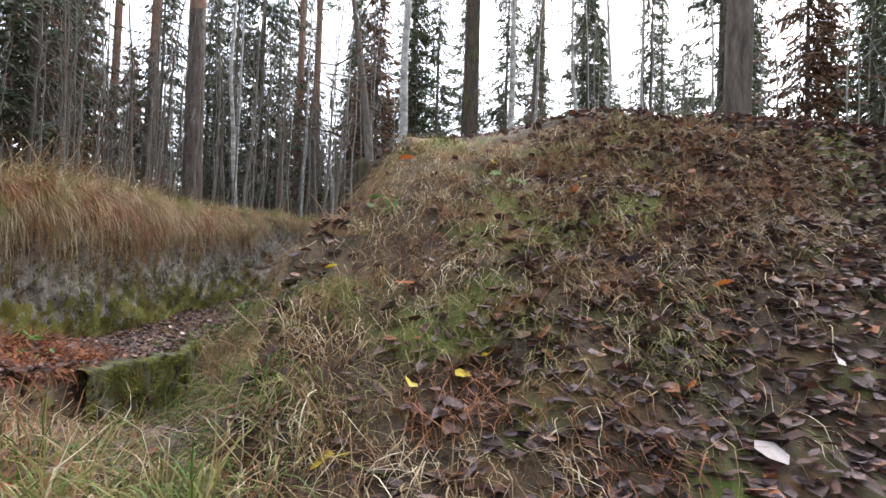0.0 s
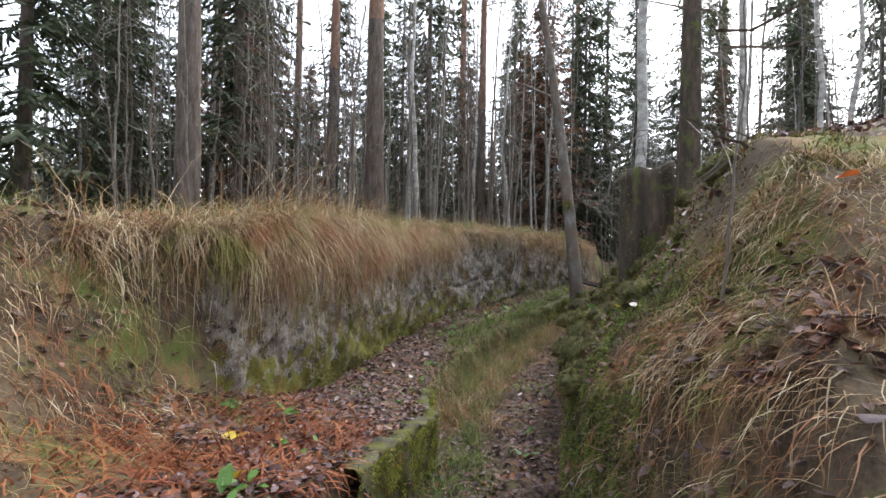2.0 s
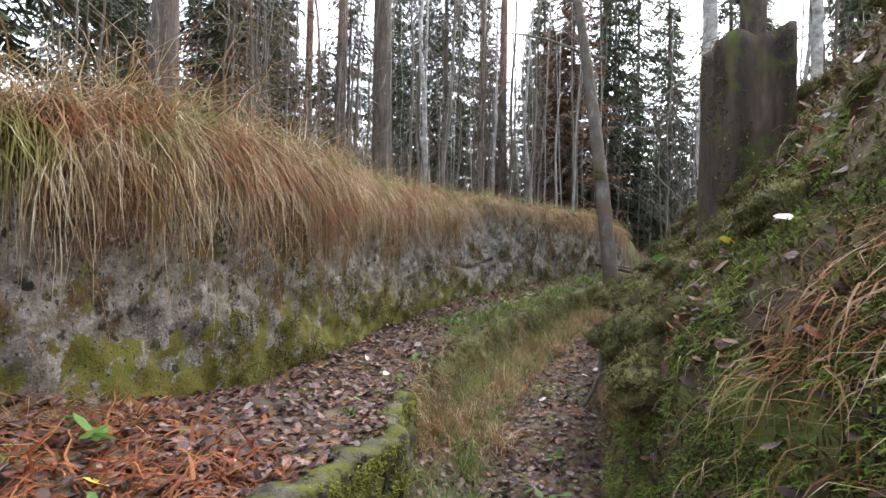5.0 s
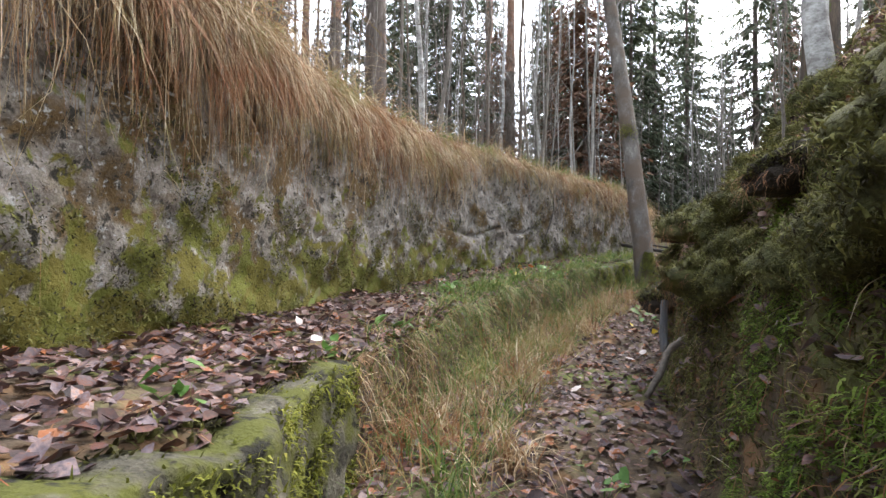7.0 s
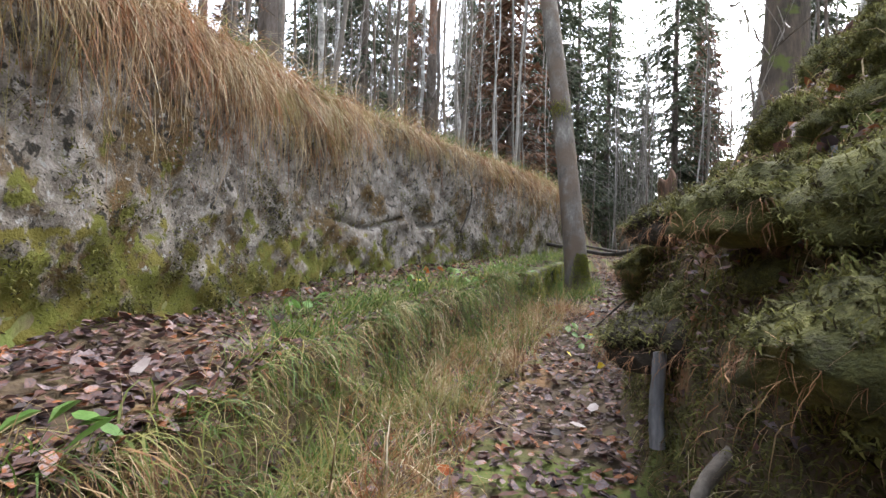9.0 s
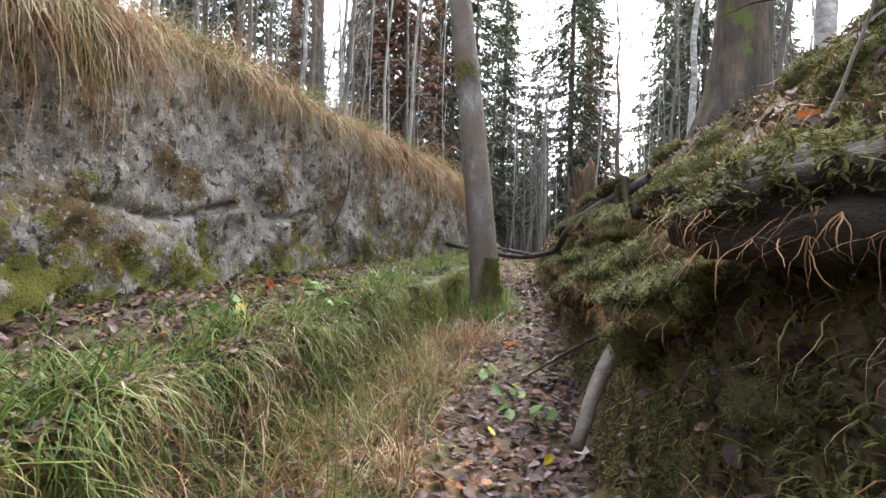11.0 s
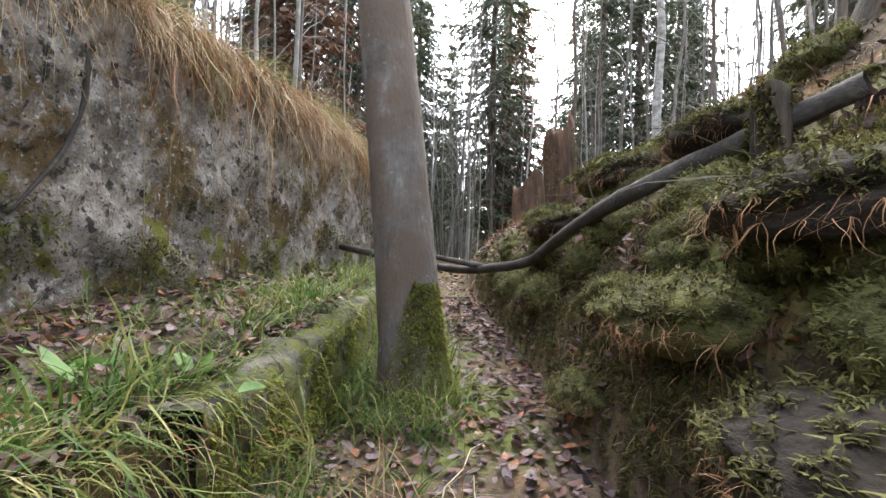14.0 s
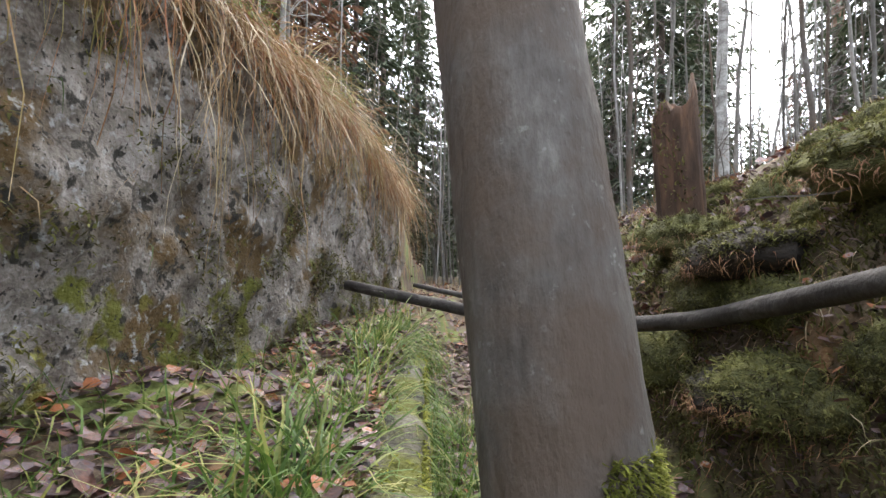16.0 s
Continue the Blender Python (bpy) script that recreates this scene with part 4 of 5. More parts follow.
base = np.stack([wall_x(y) + 0.03 - np.abs(rng.normal(0, 0.15, n)), y, crest_z(y) + 0.05], -1)
v, f = ribbons(base, rng.normal(-0.2, 0.7, n), rng.uniform(0.12, 0.45, n), rng.normal(0.7, 0.4, n), rng.normal(2.0, 0.4, n), rng.uniform(0.004, 0.01, n), 5)
obj("edge_grass", mesh_of("edge_grass", v, f, False), M_grass, label="green grass and moss along the wall edge", category="grass", kind="stuff")

off = lambda fn, d: (lambda y: fn(y) + d)
grass("dry_grass", scatter(16000, off(wall_x, -3.2), off(wall_x, -0.05), 0.5, 24), (0.12, 0.4), (0.004, 0.01), M_straw, "withered straw-coloured grass on the bank above the wall", (0.5, 0.45), (1.2, 0.6))
grass("dry_grass", scatter(9000, off(wall_x, -0.9), off(wall_x, 0.5), 0.5, 5.9), (0.15, 0.45), (0.003, 0.008), M_straw, "withered grass hanging down the earth bank", (0.2, 0.5), (1.3, 0.5), 5)
grass("green_grass", scatter(12000, off(wall_x, -2.6), off(wall_x, 0.05), 0.5, 22, patch(1.4, 0.1)), (0.1, 0.3), (0.004, 0.009), M_grass, "short green grass on the bank above the wall")
grass("dry_grass", tufts(scatter(1900, off(toe_x, 0.02), off(toe_x, 4.5), 2.2, 5.6, lambda x, y: x + rng.normal(0, 0.25, len(x)) < 0.25 + 0.95 * (y - 2.2)), 18, 0.07), (0.12, 0.34), (0.0035, 0.008), M_straw, "matted withered grass on the bank", (0.35, 0.35), (1.1, 0.5), 5)
grass("dry_grass", scatter(7000, off(toe_x, 0.3), off(toe_x, 6.0), 3.0, 22), (0.1, 0.32), (0.004, 0.008), M_straw, "thin withered grass on the bank", (0.3, 0.4), (1.1, 0.6), 5)
grass("dry_grass", scatter(6000, off(toe_x, 0.05), off(toe_x, 1.2), 6.5, 20), (0.06, 0.22), (0.002, 0.005), M_straw, "withered grass and roots hanging on the steep bank", (0.3, 0.5), (1.6, 0.6), 5)
grass("dry_grass", tufts(scatter(90, -2.6, -0.4, 1.9, 3.4), 26, 0.08), (0.2, 0.5), (0.004, 0.009), M_straw, "withered tufts at the trench entrance", (0.9, 0.4), (1.6, 0.6), 5)
grass("green_grass", tufts(scatter(60, -2.3, -0.5, 1.9, 3.0), 26, 0.08), (0.15, 0.42), (0.005, 0.012), M_grass, "green grass tufts at the trench entrance", (0.9, 0.4), (1.6, 0.6), 5)
grass("green_grass", tufts(scatter(420, off(toe_x, 0.1), off(toe_x, 5.0), 2.8, 20, patch(2.4, 0.2)), 18, 0.06), (0.08, 0.24), (0.004, 0.01), M_grass, "green grass tufts on the bank", (0.8, 0.4), (1.5, 0.5))
grass("green_grass", tufts(scatter(230, off(ledge_x, -0.28), off(ledge_x, 0.12), 10.2, 19), 24, 0.05), (0.14, 0.42), (0.005, 0.012), M_grass, "lush green grass along the ledge", (1.0, 0.35), (1.7, 0.6), 5)
grass("dry_grass", tufts(scatter(230, off(ledge_x, -0.02), off(ledge_x, 0.75), 7.9, 14.8), 24, 0.06), (0.15, 0.5), (0.004, 0.009), M_straw, "withered grass on the trench floor", (1.0, 0.4), (1.7, 0.6), 5)
grass("green_grass", tufts(scatter(200, off(ledge_x, -0.05), off(ledge_x, 0.65), 7.9, 18), 20, 0.06), (0.15, 0.4), (0.004, 0.01), M_grass, "green grass on the trench floor", (1.1, 0.35), (1.5, 0.6), 5)
grass("green_grass", tufts(scatter(110, off(ledge_x, -0.14), off(ledge_x, 0.1), 8.4, 14.8), 22, 0.05), (0.14, 0.4), (0.004, 0.01), M_grass, "green grass hanging over the edge of the ledge", (0.8, 0.4), (1.9, 0.5), 6)
grass("dry_grass", tufts(scatter(130, off(ledge_x, -0.14), off(ledge_x, 0.1), 8.0, 14.8), 22, 0.06), (0.12, 0.4), (0.003, 0.007), M_straw, "withered grass hanging over the edge of the ledge", (0.6, 0.5), (1.9, 0.5), 6)
grass("green_grass", tufts(scatter(50, off(ledge_x, 0.12), off(ledge_x, 0.6), 5.6, 7.9), 18, 0.05), (0.14, 0.38), (0.004, 0.009), M_grass, "green grass at the foot of the concrete kerb", (1.1, 0.3), (1.4, 0.6), 5)
grass("green_grass", tufts(scatter(160, off(wall_x, 0.1), off(ledge_x, -0.2), 10.5, 18), 14, 0.06), (0.1, 0.3), (0.004, 0.01), M_grass, "sparse green grass on the ledge", (0.9, 0.35), (1.5, 0.6))
grass("green_grass", tufts(np.stack([-2.43 + 0.3 * np.cos(np.arange(26)), 16.0 + 0.3 * np.sin(np.arange(26)) - 0.1, np.zeros(26)], -1), 22, 0.05), (0.15, 0.38), (0.004, 0.01), M_grass, "grass round the foot of the alder", (1.1, 0.3), (1.4, 0.6), 5)
grass("withered_bracken", tufts(scatter(130, -4.2, -3.1, 3.2, 6.0), 34, 0.12), (0.08, 0.3), (0.008, 0.02), M_bracken, "red-brown withered bracken beside the trench", (0.4, 0.4), (0.9, 0.6), 4, "fern")
grass("pine_needles", scatter(16000, off(wall_x, 0.05), off(ledge_x, 0.0), 5.0, 18), (0.05, 0.1), (0.003, 0.005), M_needles, "brown pine needles on the ledge", (0.1, 0.2), (0.3, 0.2), 2, "litter")
grass("pine_needles", scatter(9000, off(ledge_x, 0.0), off(toe_x, 0.3), 5.5, 19), (0.05, 0.12), (0.003, 0.005), M_needles, "brown pine needles on the trench floor", (0.1, 0.25), (0.3, 0.2), 2, "litter")


def litter(name, p, size, label, tilt=0.3):
    p = p + (0, 0, 0.012) + np.stack([np.zeros(len(p)), np.zeros(len(p)), rng.random(len(p)) * 0.025], -1)
    v, f = leaves(p, np.clip(rng.normal(size, size * 0.3, len(p)), size * 0.4, size * 1.9), tilt)
    obj(name, mesh_of(name, v, f, False), M_litter, label=label, category="leaf litter", kind="stuff")


litter("leaf_litter", scatter(15000, off(ledge_x, -0.1), off(toe_x, 0.25), 5.0, 20), 0.046, "brown fallen leaves on the trench floor")
litter("leaf_litter", scatter(13000, off(wall_x, 0.05), off(ledge_x, 0.05), 4.5, 19), 0.046, "brown fallen leaves on the ledge")
litter("leaf_litter", scatter(26000, -1.2, 5.5, 1.2, 6.5, lambda x, y: x + rng.normal(0, 0.5, len(x)) > -0.6 + 0.45 * (y - 1.5)), 0.06, "brown and grey fallen leaves on the path up the bank")
litter("leaf_litter", scatter(5000, -3.6, -0.6, 0.9, 5.0), 0.06, "brown fallen leaves at the trench entrance")
litter("leaf_litter", scatter(9000, off(toe_x, 0.1), off(toe_x, 3.5), 6.0, 21), 0.048, "brown fallen leaves on the mossy bank", 0.5)
litter("leaf_litter", scatter(9000, -5.0, 4.0, 18.5, 28), 0.06, "fallen leaves on the ground beyond the trench")
grass("dry_grass", scatter(5000, -5.0, 5.0, 19, 29), (0.12, 0.35), (0.005, 0.01), M_straw, "withered grass beyond the end of the trench")
litter("leaf_litter", scatter(7500, off(wall_x, -3.0), off(wall_x, 0.05), 0.5, 22), 0.055, "fallen leaves on the grassy bank")


# matted strands that hang in loose bunches far down the wall
y0 = np.concatenate([rng.uniform(4.8, 21.5, 130), rng.uniform(5.4, 13, 190)])
y = (y0[:, None] + rng.normal(0, 0.07, (320, 24))).ravel()
n = len(y)
base = np.stack([wall_x(y) + 0.09 - 0.6 * smooth(5.7, 4.5, y), y, crest_z(y) + rng.uniform(-0.12, 0.06, n)], -1)
v, f = ribbons(base, rng.normal(-0.1, 0.9, n), np.repeat(rng.uniform(0.25, 1.1, 320), 24) * rng.uniform(0.5, 1.2, n), rng.normal(-0.75, 0.35, n), rng.normal(0.85, 0.3, n), rng.uniform(0.003, 0.008, n), 7)
obj("hanging_grass", mesh_of("hanging_grass", v, f, False), M_straw, label="loose bunches of dry grass hanging down the concrete", category="grass", kind="stuff")

# moss on the bank and along the ledge's edge
def moss_field(p, label, lo=0.02, hi=0.06):
    n = len(p)
    a, g = downhill(p)
    v, f = ribbons(p, a + rng.normal(0, 1.3, n), rng.uniform(lo, hi, n), rng.normal(0.6, 0.5, n), rng.uniform(0.3, 1.6, n), rng.uniform(0.006, 0.014, n), 2)
    obj("moss", mesh_of("moss", v, f, False), M_moss, label=label, category="moss", kind="stuff")


moss_field(scatter(60000, off(toe_x, 0.02), off(toe_x, 1.7), 5.2, 20, patch(1.2, -0.35)), "green moss covering the steep bank")
moss_field(scatter(26000, off(toe_x, -0.01), off(toe_x, 0.13), 5.0, 20.5), "dark moss on the foot of the bank")
moss_field(scatter(50000, off(toe_x, 0.0), off(toe_x, 0.7), 5.0, 20, patch(0.8, -0.3)), "dark green moss on the lower bank")
moss_field(scatter(16000, off(ledge_x, -0.12), off(ledge_x, 0.06), 5.0, 19, patch(1.0, -0.2)), "bright moss along the edge of the ledge")


def face_moss(n, y0, y1, top, material, label, lo, hi, level):
    """Moss on the steep foot of the bank, spread evenly over its height."""
    y = rng.uniform(y0, y1, n)
    q = rng.uniform(0.0, top, n)
    x = toe_x(y) + np.interp(q, [0, 0.2, 0.36, 0.43, 0.52, 0.66], [0, 0.06, 0.16, 0.3, 0.6, 0.9])
    k = bumps(y * 1.3, q * 4.0, 0.6, 1.0) + rng.normal(0, 0.35, n) > level
    x, y = x[k], y[k]
    p = np.stack([x, y, height(x, y)], -1)
    n = len(p)
    v, f = ribbons(p, np.pi + rng.normal(0, 0.9, n), rng.uniform(lo, hi, n), rng.normal(0.1, 0.5, n), rng.uniform(0.3, 1.6, n), rng.uniform(0.005, 0.012, n), 3)
    obj("moss", mesh_of("moss", v, f, False), material, label=label, category="moss", kind="stuff")


face_moss(90000, 4.6, 19.5, 0.55, M_moss, "dark green moss hanging on the steep foot of the bank", 0.02, 0.06, -0.25)
face_moss(70000, 5.0, 8.2, 0.62, M_fresh, "fresh bright green moss on the steep bank", 0.015, 0.045, 0.05)


def face_litter(n, y0, y1):
    y = rng.uniform(y0, y1, n)
    x = toe_x(y) + np.interp(rng.uniform(0.05, 0.66, n), [0, 0.2, 0.36, 0.43, 0.52, 0.66], [0, 0.06, 0.16, 0.3, 0.6, 0.9])
    litter("leaf_litter", np.stack([x - 0.02, y, height(x, y)], -1)[:1300], 0.034, "dead leaves caught in the moss of the bank", 0.45)
    p = np.stack([x, y, height(x, y)], -1)
    v, f = ribbons(p, np.pi + rng.normal(0, 1.1, n), rng.uniform(0.05, 0.22, n), rng.normal(0.0, 0.6, n), rng.uniform(0.4, 1.8, n), rng.uniform(0.002, 0.005, n), 6)
    obj("dry_grass", mesh_of("dry_grass", v, f, False), M_straw, label="thin dry blades caught in the moss of the bank", category="grass", kind="stuff")


face_litter(5000, 4.2, 19.5)


def kerb_moss():
    n = 30000
    y = np.where(rng.random(n) < 0.5, rng.uniform(5.1, 7.9, n), rng.uniform(14.6, 18.0, n))
    h = rng.random(n)
    z = floor_z(y) + h * (ledge_z(y) - floor_z(y) + 0.015)
    k = bumps(y * 1.2, z * 1.5, 0.5, 1.0) + rng.normal(0, 0.3, n) > 0.25 - 0.6 * h
    y, z = y[k], z[k]
    n = len(y)
    p = np.stack([ledge_x(y) + 0.085 - rng.uniform(0, 0.12, n) * (z > ledge_z(y) - 0.01), y, z], -1)
    v, f = ribbons(p, rng.normal(0, 0.9, n), rng.uniform(0.012, 0.035, n), rng.normal(0.2, 0.6, n), rng.uniform(0.3, 1.5, n), rng.uniform(0.006, 0.012, n), 2)
    obj("moss", mesh_of("moss", v, f, False), M_mossy, label="yellow-green moss on the concrete kerb", category="moss", kind="stuff")


kerb_moss()


def wall_moss():
    n = 80000
    y = rng.uniform(6.8, 21.3, n)
    h = rng.beta(1.1, 2.6, n)
    z = ledge_z(y) + h * (crest_z(y) - ledge_z(y))
    k = bumps(y * 1.2, z * 1.5, 0.9, 1.0) + rng.normal(0, 0.35, n) > 0.1 + 0.9 * h
    y, z = y[k], z[k]
    p = np.stack([wall_x(y) + 0.07 + bumps(z * 1.3, y, 0.9, 0.025), y, z], -1)
    n = len(p)
    v, f = ribbons(p, rng.normal(0, 0.8, n), rng.uniform(0.015, 0.04, n), rng.normal(0.1, 0.5, n), rng.uniform(0.3, 1.5, n), rng.uniform(0.006, 0.014, n), 2)
    obj("moss", mesh_of("moss", v, f, False), M_moss, label="yellow-green moss growing on the concrete wall", category="moss", kind="stuff")


wall_moss()


# moss cushions and overhanging sods on the bank
def cushion(seed, rad, material):
    bm = bmesh.new()
    bmesh.ops.create_icosphere(bm, subdivisions=3, radius=rad)
    for q in bm.verts:
        c = q.co
        d = 1 + 0.3 * noise.noise(c * (2.2 / rad) + Vector((seed, 0, 0))) + 0.12 * noise.noise(c * (7 / rad) + Vector((0, seed, 0)))
        q.co = Vector((c.x * d, c.y * d, c.z * d * 0.62))
    me = bpy.data.meshes.new("cushion")
    bm.to_mesh(me)
    bm.free()
    me.polygons.foreach_set("use_smooth", np.ones(len(me.polygons), bool))
    me.materials.append(material)
    return me


def fuzz(me, n, material, seed, long=1.0):
    r = np.random.default_rng(seed)
    co = np.array([q.co[:] for q in me.vertices])
    b = co[r.integers(0, len(co), n)] + r.normal(0, 0.012, (n, 3))
    a = np.arctan2(b[:, 1], b[:, 0]) + r.normal(0, 0.7, n)
    v, f = ribbons(b, a, r.uniform(0.014, 0.034, n) * long, r.normal(0.2, 0.8, n), r.uniform(0.5, 1.9, n), r.uniform(0.004, 0.009, n) / long, 3)
    m = mesh_of("fuzz", v, f, False)
    m.materials.append(material)
    return m


CUSH = []
for s in range(5):
    me = cushion(3.1 * s, 0.2, M_mossbody if s < 3 else M_pit)
    CUSH.append((me, fuzz(me, 4200, M_moss, s) if s < 3 else fuzz(me, 1600, M_needles, s, 2.2)))
for i in range(190):
    y = rng.uniform(6.4, 19.5)
    s = rng.choice([0.08, 0.2, 0.38, 0.7, 1.0]) * rng.uniform(0.7, 1.3)
    x = float(toe_x(y)) + s + 0.05
    k = int(rng.integers(0, 3))
    sc = rng.uniform(0.3, 0.95)
    e = thing("moss_cushion" if k < 3 else "overhanging_sod", (x, y, float(height(x, y)) - 0.02), "rounded green moss cushion on the steep bank" if k < 3 else "dark earth sod with hanging grass roots", "moss" if k < 3 else "sod", "cushions on the bank")
    e.rotation_euler = (0, -0.5, rng.uniform(-0.6, 0.6))
    e.scale = (sc, sc * rng.uniform(1, 1.7), sc)
    for nm, me in zip(("body", "moss_fuzz") if k < 3 else ("body", "root_fringe"), CUSH[k]):
        o = new(nm, me)
        o.parent = e

# sods that overhang the steep bank, with roots and dry blades hanging from their rim
def build_sod(seed):
    r = np.random.default_rng(seed)
    e = thing("overhanging_sod", (0, 0, 0), "overhanging sod of dark earth with moss and hanging roots", "sod", "overhanging sods")
    me = cushion(1.7 * seed, 0.26, M_pit if seed % 2 else M_mossbody)
    o = new("body", me)
    o.parent = e
    co = np.array([q.co[:] for q in me.vertices])
    up = co[co[:, 2] > 0.02]
    b = up[r.integers(0, len(up), 5200)] + r.normal(0, 0.014, (5200, 3))
    n = len(b)
    v, f = ribbons(b, r.uniform(0, 6.28, n), r.uniform(0.012, 0.04, n), r.normal(0.4, 0.6, n), r.uniform(0.4, 1.8, n), r.uniform(0.004, 0.009, n), 3)
    obj("moss_cover", mesh_of("moss_cover", v, f, False), M_moss, e, "green moss on top of the sod")
    rim = co[(np.abs(co[:, 2]) < 0.07) & (co[:, 0] < 0.06)]
    b = rim[r.integers(0, len(rim), 300)]
    n = len(b)
    v, f = ribbons(b, np.pi + r.normal(0, 0.8, n), r.uniform(0.04, 0.17, n), r.normal(-0.4, 0.5, n), r.normal(1.2, 0.4, n), r.uniform(0.0015, 0.0035, n), 6)
    obj("root_fringe", mesh_of("root_fringe", v, f, False), M_needles, e, "dry blades and roots hanging from the rim")
    return e


SODS = [build_sod(k) for k in range(4)]
for i, (y, s, dz, sc) in enumerate([(8.9, 0.1, 0.12, 0.9), (10.3, 0.06, 0.1, 1.0), (12.9, 0.12, 0.1, 1.0), (13.9, 0.1, 0.06, 1.1), (9.5, 0.14, 0.2, 0.9), (10.9, 0.2, 0.1, 1.0), (11.6, 0.1, 0.15, 0.8), (12.3, 0.3, 0.1, 0.8), (13.3, 0.25, 0.14, 0.9), (14.3, 0.3, 0.12, 1.0),
                                     (14.8, 0.14, 0.05, 1.0), (15.4, 0.55, 0.12, 0.8), (15.5, 0.04, -0.1, 0.7), (16.2, 0.5, 0.1, 0.8), (16.6, 0.5, 0.2, 1.0), (17.2, 0.3, 0.12, 0.9), (17.9, 0.4, 0.1, 0.9), (7.9, 0.2, 0.06, 0.7), (6.4, 0.12, 0.02, 0.8), (16.9, 0.1, 0.0, 0.7)]):
    x = float(toe_x(y)) + s
    m = Matrix.Translation((x, y, float(height(x, y)) + dz)) @ pose(0, 0, 0, 0, -12, (i * 37) % 50 - 25)
    e = SODS[i] if i < 4 else copy_thing(SODS[i % 4], m)
    e.matrix_basis = m
    e.scale = (sc, sc * (1.2 + 0.15 * (i % 4)), sc * 0.75)

# herbs and single leaves that stand out
def herb(x, y, seed, size=0.06, nl=7, lift=0.12):
    r = np.random.default_rng(seed)
    z = float(height(x, y))
    e = thing("herb", (x, y, z), "small green herb with broad leaves among the litter", "plant", "green herbs")
    b = np.stack([r.normal(0, 0.07, nl), r.normal(0, 0.07, nl), r.uniform(0.04, lift, nl)], -1)
    v, f = leaves(b, r.uniform(size * 0.7, size * 1.3, nl), 0.4)
    obj("leaves", mesh_of("leaves", v, f), M_herb, e)
    st = [np.array([(p[0] * 0.3, p[1] * 0.3, -0.02), (p[0] * 0.7, p[1] * 0.7, p[2] * 0.6), tuple(p)]) for p in b]
    v, f = twig_strips(st, 0.005, r)
    obj("stalks", mesh_of("stalks", v, f, False), M_grass, e)


for i, (x, y) in enumerate([(-3.55, 8.0), (-3.45, 8.35), (-3.75, 9.0), (-3.4, 7.0), (-4.0, 5.2), (-3.8, 5.5), (-3.4, 5.0), (-4.1, 10.9), (-4.3, 11.6), (-3.9, 12.6), (-4.0, 13.2), (-3.7, 13.8), (-3.6, 14.3), (-3.4, 14.8), (-3.8, 14.0), (-2.3, 13.2), (-2.2, 12.9), (-2.5, 13.7),
                            (-2.4, 8.2), (-2.3, 7.5), (-3.5, 13.4), (-0.4, 4.2), (0.4, 4.6), (-1.6, 7.2), (-2.1, 8.6), (-3.1, 14.9), (-3.2, 4.3)]):
    herb(x, y, 300 + i, 0.055 + 0.02 * (i % 3))

LEAF = []
for s in range(4):
    v, f = leaves(np.zeros((1, 3)), np.array([1.0]), 0.25)
    LEAF.append((v, f))


def single_leaf(x, y, size, material, label, k):
    v, f = LEAF[k % 4]
    me = mesh_of("leaf", v * size, f)
    me.materials.append(material)
    e = tagged(new("fallen_leaf", me), label, "leaf", "single fallen leaves")
    e.location = (x, y, float(height(x, y)) + 0.045)
    e.rotation_euler = (rng.normal(0, 0.3), rng.normal(0, 0.3), rng.uniform(0, 6.28))


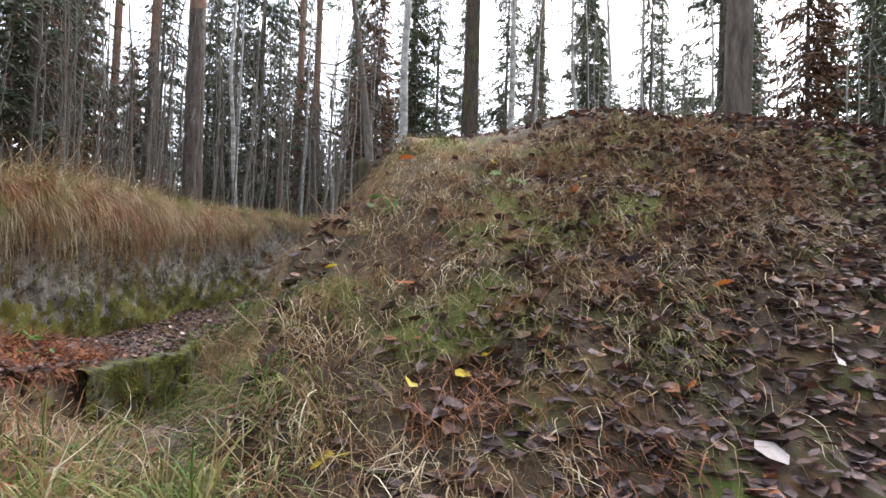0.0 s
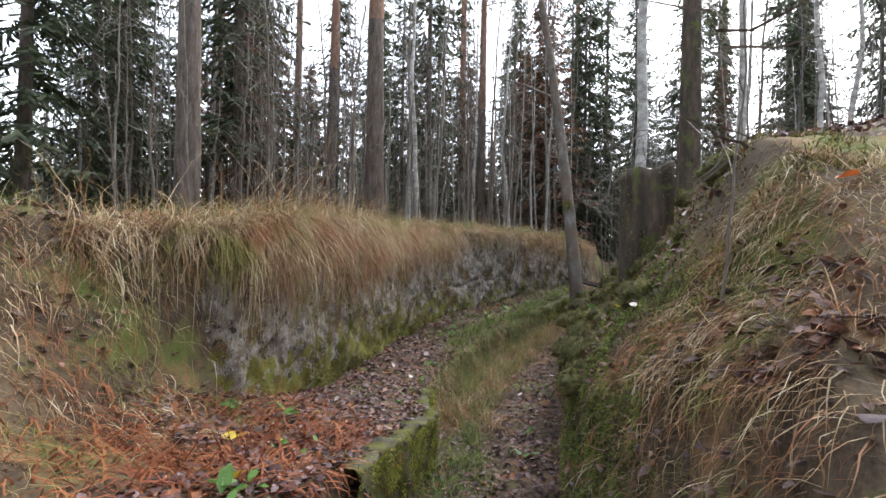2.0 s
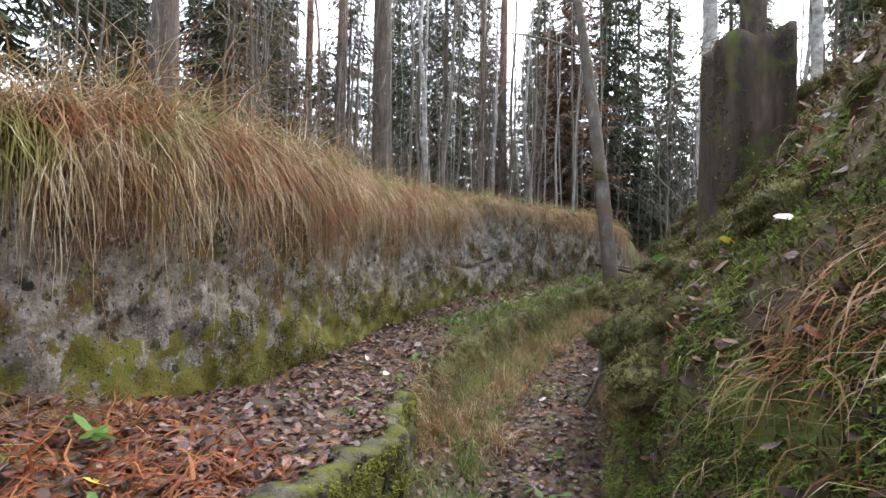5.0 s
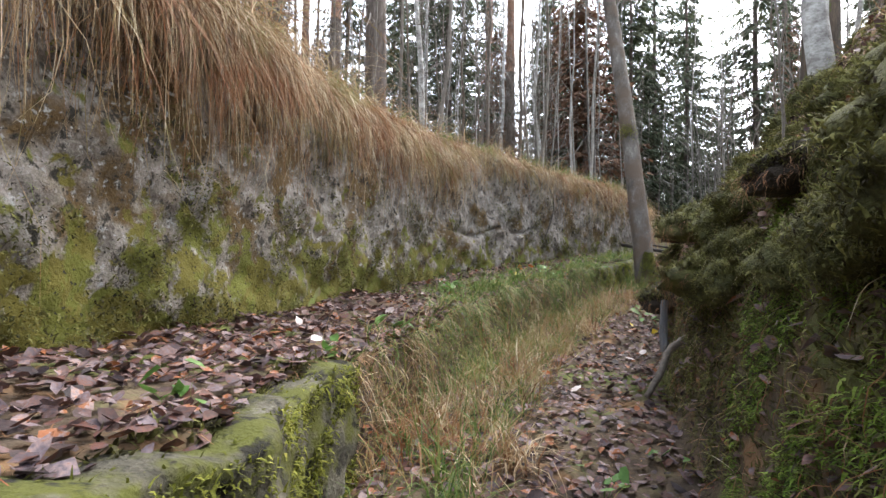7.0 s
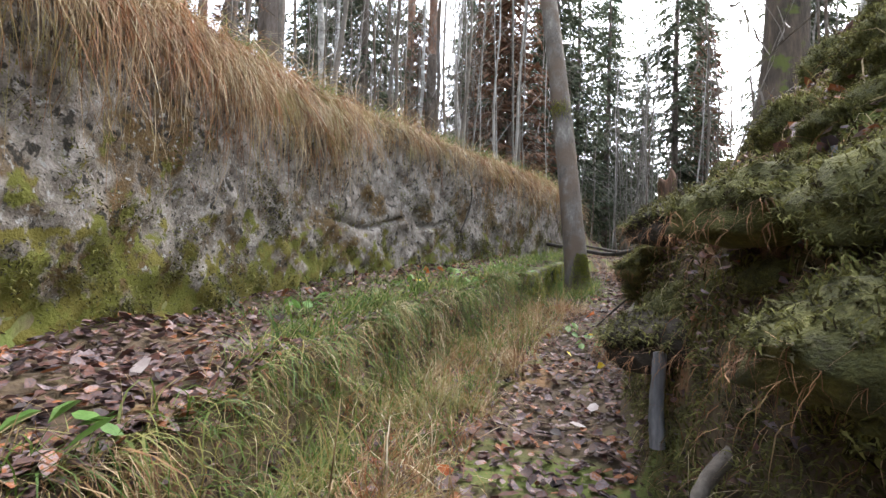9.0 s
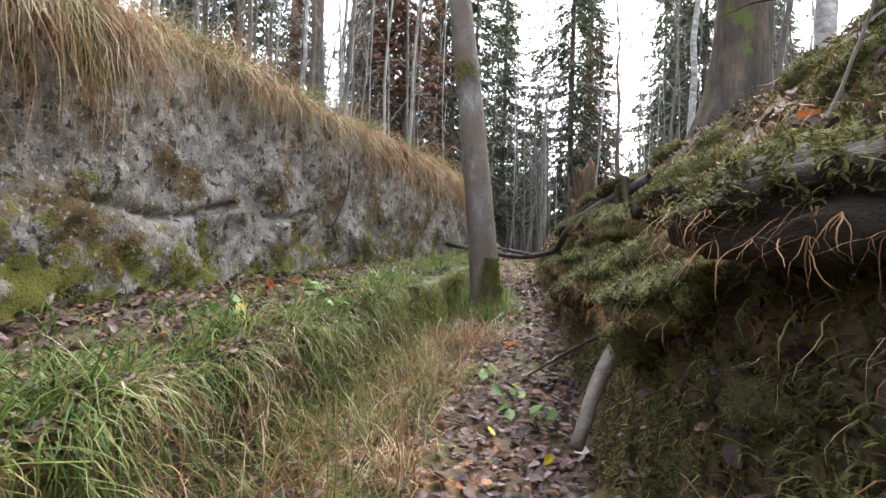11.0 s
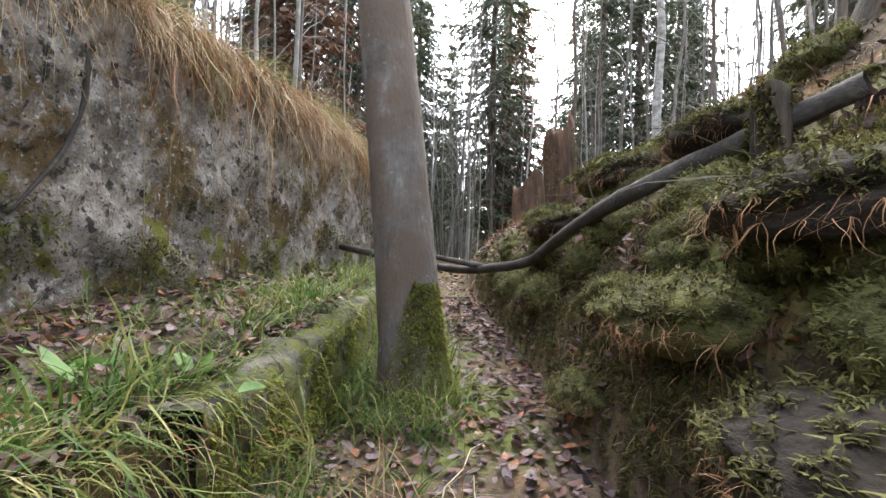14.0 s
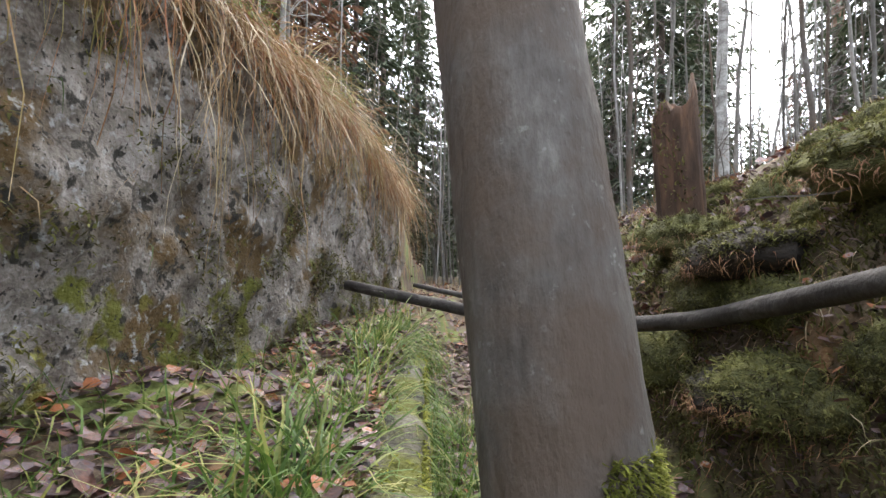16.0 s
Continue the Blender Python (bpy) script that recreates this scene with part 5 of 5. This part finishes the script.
k = 0
for x, y in [(-0.35, 2.6), (-0.3, 2.62), (0.1, 3.0), (0.2, 3.1), (-0.1, 2.9), (0.9, 4.6), (1.3, 5.2), (-3.7, 4.9), (-3.72, 4.85), (-3.45, 5.3), (-3.5, 5.1), (-3.3, 4.4), (-2.2, 12.4), (-2.45, 12.7), (-3.9, 12.9), (0.3, 4.9), (1.9, 5.3), (-0.6, 3.6), (-1.4, 6.5), (-2.25, 13.5)]:
    single_leaf(x, y, rng.uniform(0.06, 0.1), M_yellow, "yellow fallen leaf lying on the litter", k)
    k += 1
for x, y in [(-1.35, 11.9), (-1.3, 12.0), (-1.5, 12.3), (-0.4, 5.0), (0.8, 4.4), (1.4, 3.6), (-4.0, 14.2), (-2.2, 14.4), (-4.1, 13.9), (-0.2, 3.5), (-1.2, 10.2), (-3.0, 10.2), (1.0, 3.0)]:
    single_leaf(x, y, rng.uniform(0.07, 0.13), M_orange, "orange-brown fallen leaf lying on moss", k)
    k += 1
for x, y in [(-4.1, 9.6), (-1.34, 14.95), (-1.25, 15.0), (-2.1, 12.9), (-2.7, 9.7), (-2.75, 9.5), (-3.9, 6.7), (-3.95, 6.65), (-2.4, 11.0), (-2.3, 11.4), (-3.4, 14.4), (-0.9, 6.6), (0.7, 2.6), (1.2, 2.8), (0.4, 2.4), (1.7, 3.2), (-1.3, 6.0), (-3.8, 8.2), (-4.2, 8.6), (-1.6, 15.7), (-2.3, 13.0), (-2.0, 12.6)]:
    single_leaf(x, y, rng.uniform(0.07, 0.13), M_pale, "pale grey-brown fallen leaf lying upside down", k)
    k += 1

# tall single stalks beside the camera's way
for x, y, h, lx in [(-3.0, 11.3, 0.9, 0.01), (-3.05, 11.5, 0.8, -0.03), (-2.95, 11.2, 0.7, 0.05), (-3.3, 8.6, 0.6, -0.15), (-3.1, 8.9, 0.7, 0.2), (-3.8, 16.2, 1.2, -0.05)]:
    z = float(height(x, y))
    P = np.stack([lx * np.linspace(0, h, 8) + 0.03 * np.sin(np.linspace(0, 3, 8)), 0 * np.linspace(0, h, 8), np.linspace(-0.03, h, 8)], -1)
    v, f = tube(P, np.linspace(0.0035, 0.0015, 8), 5)
    e = obj("grass_stalk", tri_safe("grass_stalk", v, f), M_straw, None, "single tall dry grass stalk", "grass", "", "tall stalks")
    e.location = (x, y, z)
